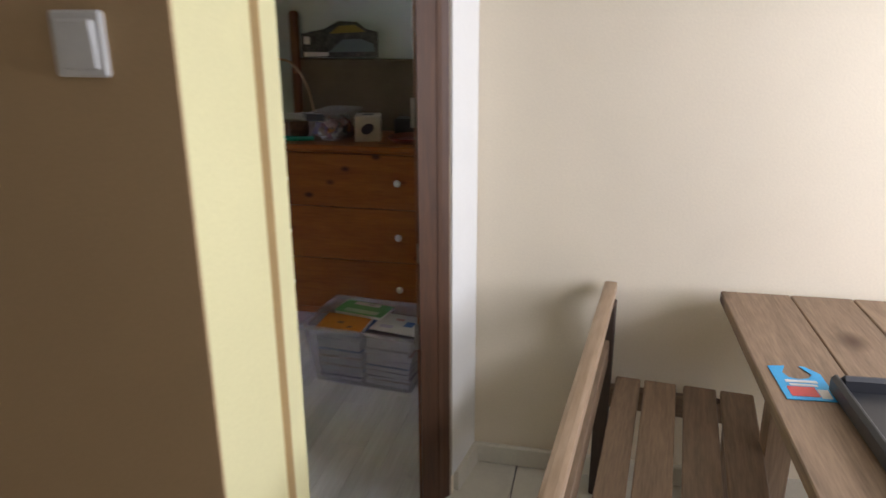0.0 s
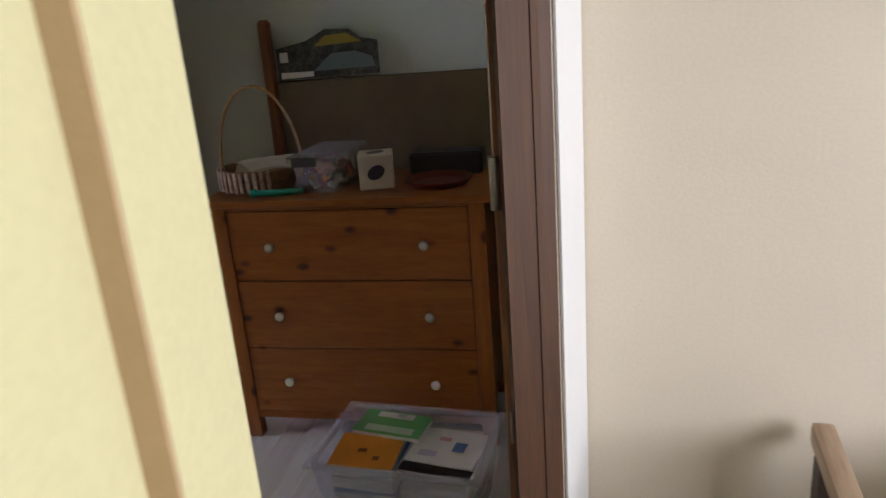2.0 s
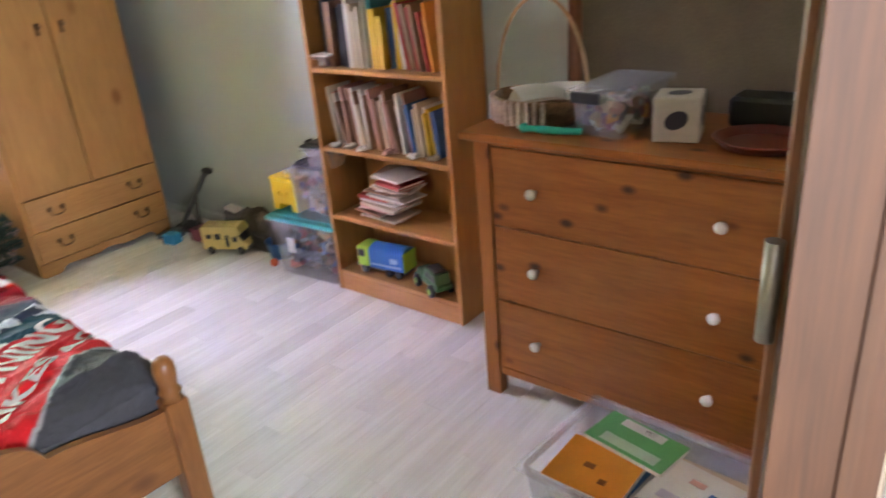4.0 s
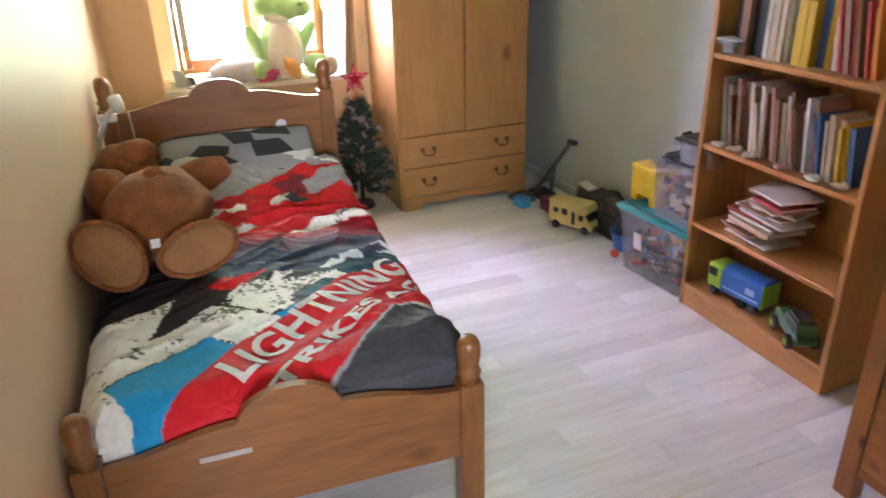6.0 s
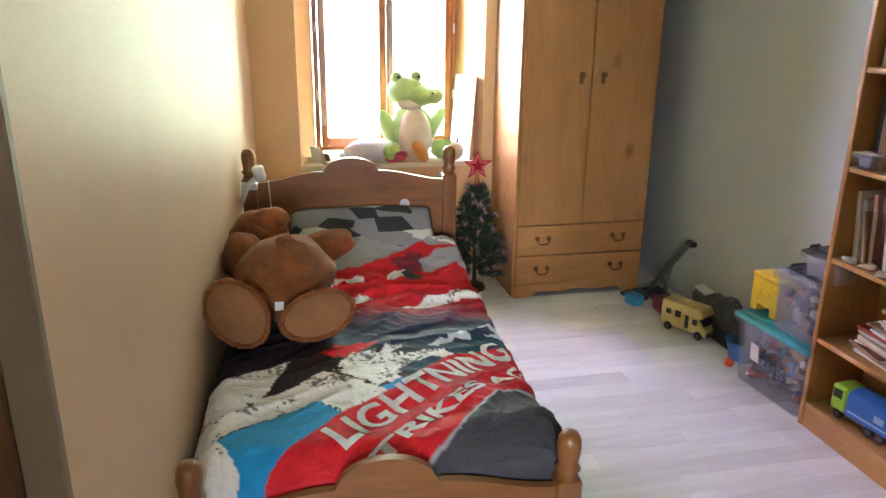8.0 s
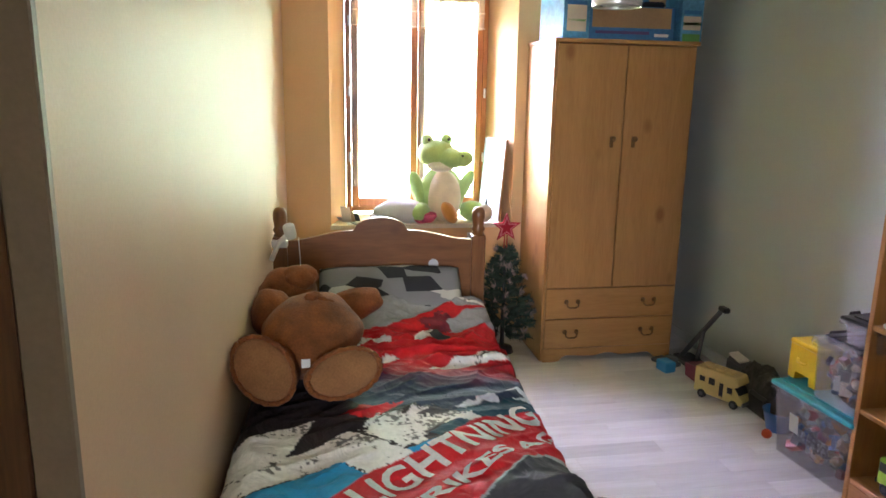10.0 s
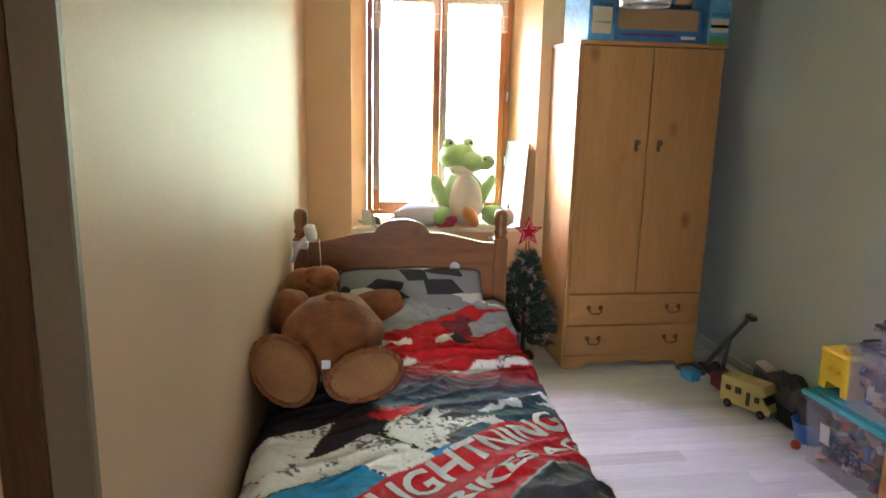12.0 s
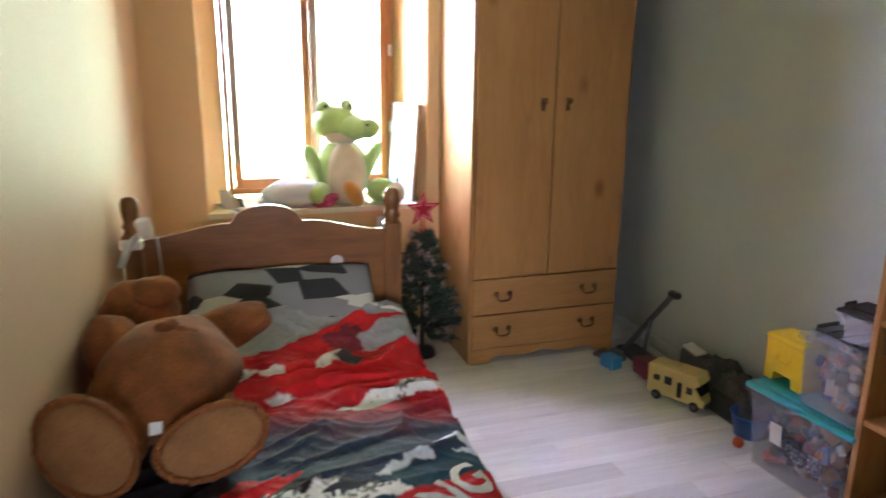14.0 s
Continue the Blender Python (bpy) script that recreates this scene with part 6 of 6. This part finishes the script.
boxpart("dark_clip", (-0.075, 0.02, -0.168, -0.158, 0.10, 0.133), P_DARK, bx)
clutter("beads_in_box", pose(-1.12, 3.33, CT + 0.005, 0, 0, -3), 0.14, 0.26, 0.10, 150, [PAPER[3], PAPER[2], P_GREY, PAPER[11], PAPER[0], P_MAROON, PAPER[1], P_ORANGE], 3, "coloured beads and shells inside the clear box", 0.2, "beads")


def cube_toy():
    t = thing("shape_cube", pose(-0.925, 3.28, CT, 0, 0, 14), "pale wooden cube with dark round openings", "toy cube")
    boxpart("cube", (-0.062, 0.062, -0.062, 0.062, 0, 0.124), dyed("pale_painted_wood", (0.60, 0.54, 0.46), 0.5), t, bev=0.004)
    for m in (pose(0, -0.0622, 0.062, 90, 0, 0), pose(0.0622, 0, 0.062, 0, 90, 0), pose(0, 0, 0.1242)):
        bm = bmesh.new()
        lathe(bm, [(0.030, 0), (0.030, 0.0012)], m @ pose(0, 0, 0, 0, 0, 30) @ Matrix.Diagonal((1.1, 0.8, 1, 1)), 22)
        part("dark_opening", bm, dyed("dark_violet", (0.03, 0.02, 0.045)), t)


cube_toy()
bm = bmesh.new()
tube(bm, [(-0.09, 0, 0.012), (-0.07, 0, 0.014), (-0.02, 0.004, 0.012), (0.09, 0.012, 0.012)], [0.013, 0.010, 0.012, 0.010], 10)
blob(bm, (-0.088, 0, 0.015), (0.016, 0.013, 0.015), (0, 0, 0), 0.2, 2)
tagged(part("turquoise_brush", bm, dyed("turquoise_plastic", (0.03, 0.50, 0.42), 0.35), None, "", pose(-1.265, 3.165, CT + 0.001, 0, 0, 6)), "turquoise plastic brush handle lying on the chest", "brush")
bm = bmesh.new()
lathe(bm, [(0.10, 0), (0.12, 0.02), (0.125, 0.024), (0.118, 0.026), (0.095, 0.006)], None, 28)
tagged(part("dark_red_dish", bm, dyed("dark_red_glaze", (0.16, 0.03, 0.02), 0.3), None, "", pose(-0.70, 3.28, CT + 0.0005)), "shallow dark red dish on the chest", "dish")
boxpart("black_case", (-0.84, -0.56, 3.43, 3.55, CT, CT + 0.085), P_DARK, None, "", 0.01)
tagged(bpy.data.objects["black_case"], "flat black case at the back of the chest", "case")

# behind the chest: a brown board, an easel post and a car picture
brd = thing("brown_board", pose(-0.95, 3.66, 0, -1, 0, 0), "large brown felt-covered board standing behind the chest", "board")
boxpart("board", (-0.48, 0.56, -0.012, 0.012, 0, 1.335), BROWN_BOARD, brd, bev=0.006)
boxpart("easel_post", (-0.535, -0.482, -0.018, 0.014, 0, 1.58), LEAF_WOOD, brd, "orange brown wooden post", 0.012)
pic = thing("car_picture", pose(-1.20, 3.665, 1.337, -3, 0, 0), "dark picture print of cars standing on the board", "picture")
bm = bmesh.new()
prism(bm, [(-0.215, 0), (0.215, 0.008), (0.215, 0.135), (0.15, 0.15), (0.10, 0.185), (0.0, 0.19), (-0.08, 0.15), (-0.215, 0.125)], -0.003, 0.003, Matrix(((1, 0, 0, 0), (0, 0, -1, 0), (0, 1, 0, 0), (0, 0, 0, 1))))
part("print", bm, plain("dark_mottled_print", (0.06, 0.06, 0.05), 0.5, 0.9, 16, 60, 0), pic)
bm = bmesh.new()
prism(bm, [(-0.05, 0.125), (0.0, 0.165), (0.09, 0.17), (0.15, 0.135)], -0.005, -0.0035, Matrix(((1, 0, 0, 0), (0, 0, 1, 0), (0, 1, 0, 0), (0, 0, 0, 1))))
part("yellow_car_shape", bm, dyed("ochre_print", (0.26, 0.19, 0.03)), pic)
bm = bmesh.new()
prism(bm, [(-0.06, 0.03), (0.2, 0.035), (0.19, 0.075), (0.12, 0.10), (0.02, 0.095)], -0.005, -0.0035, Matrix(((1, 0, 0, 0), (0, 0, 1, 0), (0, 1, 0, 0), (0, 0, 0, 1))))
part("grey_car_shape", bm, dyed("blue_grey_print", (0.12, 0.16, 0.17)), pic)
bm = bmesh.new()
prism(bm, [(-0.20, 0.005), (-0.06, 0.01), (-0.06, 0.03), (-0.20, 0.03)], -0.005, -0.0035, Matrix(((1, 0, 0, 0), (0, 0, 1, 0), (0, 1, 0, 0), (0, 0, 0, 1))))
prism(bm, [(-0.20, 0.07), (-0.165, 0.07), (-0.165, 0.11), (-0.20, 0.11)], -0.005, -0.0035, Matrix(((1, 0, 0, 0), (0, 0, 1, 0), (0, 1, 0, 0), (0, 0, 0, 1))))
part("white_shapes", bm, PAPER[0], pic)

# ---- tub of books on the floor in front of the chest ----
tub("book_tub", pose(-0.75, 2.735, 0, 0, 0, -5), 0.53, 0.37, 0.27, MILKY, "open milky plastic tub filled with books and magazines", "storage tub", None, None, 0.86, None, 0.014)
TB = pose(-0.75, 2.735, 0, 0, 0, -5)
def flat_book(x, y, z, w, d, h, cover, label, rz=0.0, bars=()):
    b = thing("magazine", TB @ pose(x, y, z, 0, 0, rz), label, "magazine")
    boxpart("cover", (-w / 2, w / 2, -d / 2, d / 2, h - 0.002, h), cover, b, bev=0)
    boxpart("page_block", (-w / 2 + 0.002, w / 2 - 0.002, -d / 2 + 0.002, d / 2 - 0.002, 0, h - 0.0022), PAPER[0], b, bev=0)
    for (x0, x1, y0, y1, mt) in bars:
        boxpart("printed_panel", (x0, x1, y0, y1, h, h + 0.0008), mt, b, bev=0)


rnd = random.Random(21)
for s in (-1, 1):
    z = 0.006
    k = 0
    while z < 0.205:
        h = rnd.uniform(0.012, 0.03)
        flat_book(s * 0.115, rnd.uniform(-0.01, 0.01), z, 0.205, 0.27, h, PAPER[rnd.choice((0, 1, 2, 4, 0, 11))], "magazine stacked inside the plastic tub", rnd.uniform(-3, 3))
        z += h + 0.0012
        k += 1
    if s < 0:
        flat_book(-0.125, -0.05, z, 0.215, 0.19, 0.02, P_ORANGE, "orange book on top in the plastic tub", 4, ((-0.03, 0.0, -0.01, 0.01, dyed("brown_print", (0.22, 0.07, 0.01))), (0.03, 0.05, -0.05, -0.03, dyed("brown_print", (0.22, 0.07, 0.01)))))
        flat_book(-0.085, 0.09, z + 0.0215, 0.24, 0.135, 0.016, dyed("green_cover", (0.12, 0.38, 0.13), 0.4), "green illustrated booklet in the plastic tub", -6,
                  ((-0.08, 0.09, -0.055, -0.02, dyed("pale_green_print", (0.45, 0.62, 0.45))), (-0.07, 0.06, 0.03, 0.06, PAPER[0]), (0.05, 0.085, -0.05, -0.03, PAPER[0]), (0.0, 0.03, 0.035, 0.055, P_DARK)))
    else:
        flat_book(0.125, 0.01, z, 0.225, 0.19, 0.016, PAPER[0], "white magazine on top in the plastic tub", -5, ((-0.04, 0.0, 0.03, 0.05, PAPER[2]), (0.02, 0.06, -0.02, 0.03, PAPER[4]), (-0.08, -0.02, -0.06, -0.03, dyed("lilac_print", (0.5, 0.45, 0.55)))))
        flat_book(0.12, -0.115, z + 0.002, 0.23, 0.045, 0.014, P_DARK, "dark strip of a magazine in the tub", -6)

# ---- on the hall table ----
def door_hanger():
    bm = bmesh.new()
    out = [(-0.055, -0.08), (0.055, -0.08), (0.055, 0.05), (0.03, 0.085), (0.018, 0.085), (0.035, 0.045), (0.022, 0.025), (0, 0.018), (-0.022, 0.025), (-0.03, 0.05), (-0.015, 0.085), (-0.055, 0.08)]
    prism(bm, out, 0, 0.0015)
    h = thing("door_hanger", pose(0.685, 1.50, 0.7512, 0, 0, 4), "bright blue card door hanger lying on the table", "door hanger")
    part("card", bm, dyed("bright_blue_card", (0.02, 0.36, 0.72), 0.4), h)
    boxpart("red_panel", (-0.04, 0.02, -0.065, -0.02, 0.0016, 0.0022), dyed("red_print", (0.62, 0.07, 0.07)), h, bev=0)
    boxpart("white_bar", (-0.035, 0.035, 0.0, 0.012, 0.0016, 0.0022), PAPER[0], h, bev=0)
    boxpart("white_bar", (-0.03, 0.03, -0.016, -0.006, 0.0016, 0.0022), PAPER[0], h, bev=0)
    boxpart("white_bar", (0.022, 0.045, -0.07, -0.03, 0.0016, 0.0022), PAPER[0], h, bev=0)


door_hanger()
t = thing("black_tray", pose(1.01, 1.13, 0.7512, 0, 0, 3), "shallow black plastic tray on the plank table", "tray")
bm = bmesh.new()
w, d = 0.26, 0.36
for (a, b2, c, e) in ((-w, -w + 0.02, -d, d), (w - 0.02, w, -d, d), (-w + 0.02, w - 0.02, d - 0.02, d), (-w + 0.02, w - 0.02, -d, -d + 0.02)):
    box(bm, a, b2, c, e, 0, 0.045, 0.008)
part("rim", bm, P_DARK, t)
boxpart("base", (-w + 0.02, w - 0.02, -d + 0.02, d - 0.02, 0.001, 0.012), P_DARK, t)


# ---- floor pieces ----
def floor_pieces():
    rnd = random.Random(4)
    cache = {}

    def slab(name, w, l, h, mt, bev):
        key = (name, round(w, 3), round(l, 3))
        if key not in cache:
            bm = bmesh.new()
            c = bev
            lo = [bm.verts.new((x, y, 0)) for x, y in ((0, 0), (w, 0), (w, l), (0, l))]
            mid = [bm.verts.new((x, y, h - c)) for x, y in ((0, 0), (w, 0), (w, l), (0, l))]
            top = [bm.verts.new((x, y, h)) for x, y in ((c, c), (w - c, c), (w - c, l - c), (c, l - c))]
            for a, b in ((lo, mid), (mid, top)):
                for i in range(4):
                    bm.faces.new((a[i], a[(i + 1) % 4], b[(i + 1) % 4], b[i]))
            bm.faces.new(top)
            me = bpy.data.meshes.new(name)
            bm.to_mesh(me)
            bm.free()
            me.materials.append(mt)
            cache[key] = me
        return cache[key]
    w, k, x = 0.098, 0, -4.62
    while x < -0.34:
        y = 0.98
        first = (0.35, 0.75, 0.55, 0.2, 0.65)[k % 5]
        l = first
        while y < 3.72:
            l = min(l, 3.72 - y)
            ob = new("plank", slab("plank", w - 0.0006, l - 0.0006, 0.012, LAMINATE, 0.0007))
            ob.parent = FLOOR
            ob.location = (x, y, -0.012)
            y += l
            l = 0.8
        x += w
        k += 1
    for i in range(9):
        for j in range(10):
            x0, y0 = -0.33 + 0.305 * i, 2.15 - 0.305 * (j + 1)
            ob = new("tile", slab("tile", 0.30, 0.30, 0.010, TILE, 0.002))
            ob.parent = FLOOR
            ob.location = (x0, y0, -0.012)


floor_pieces()
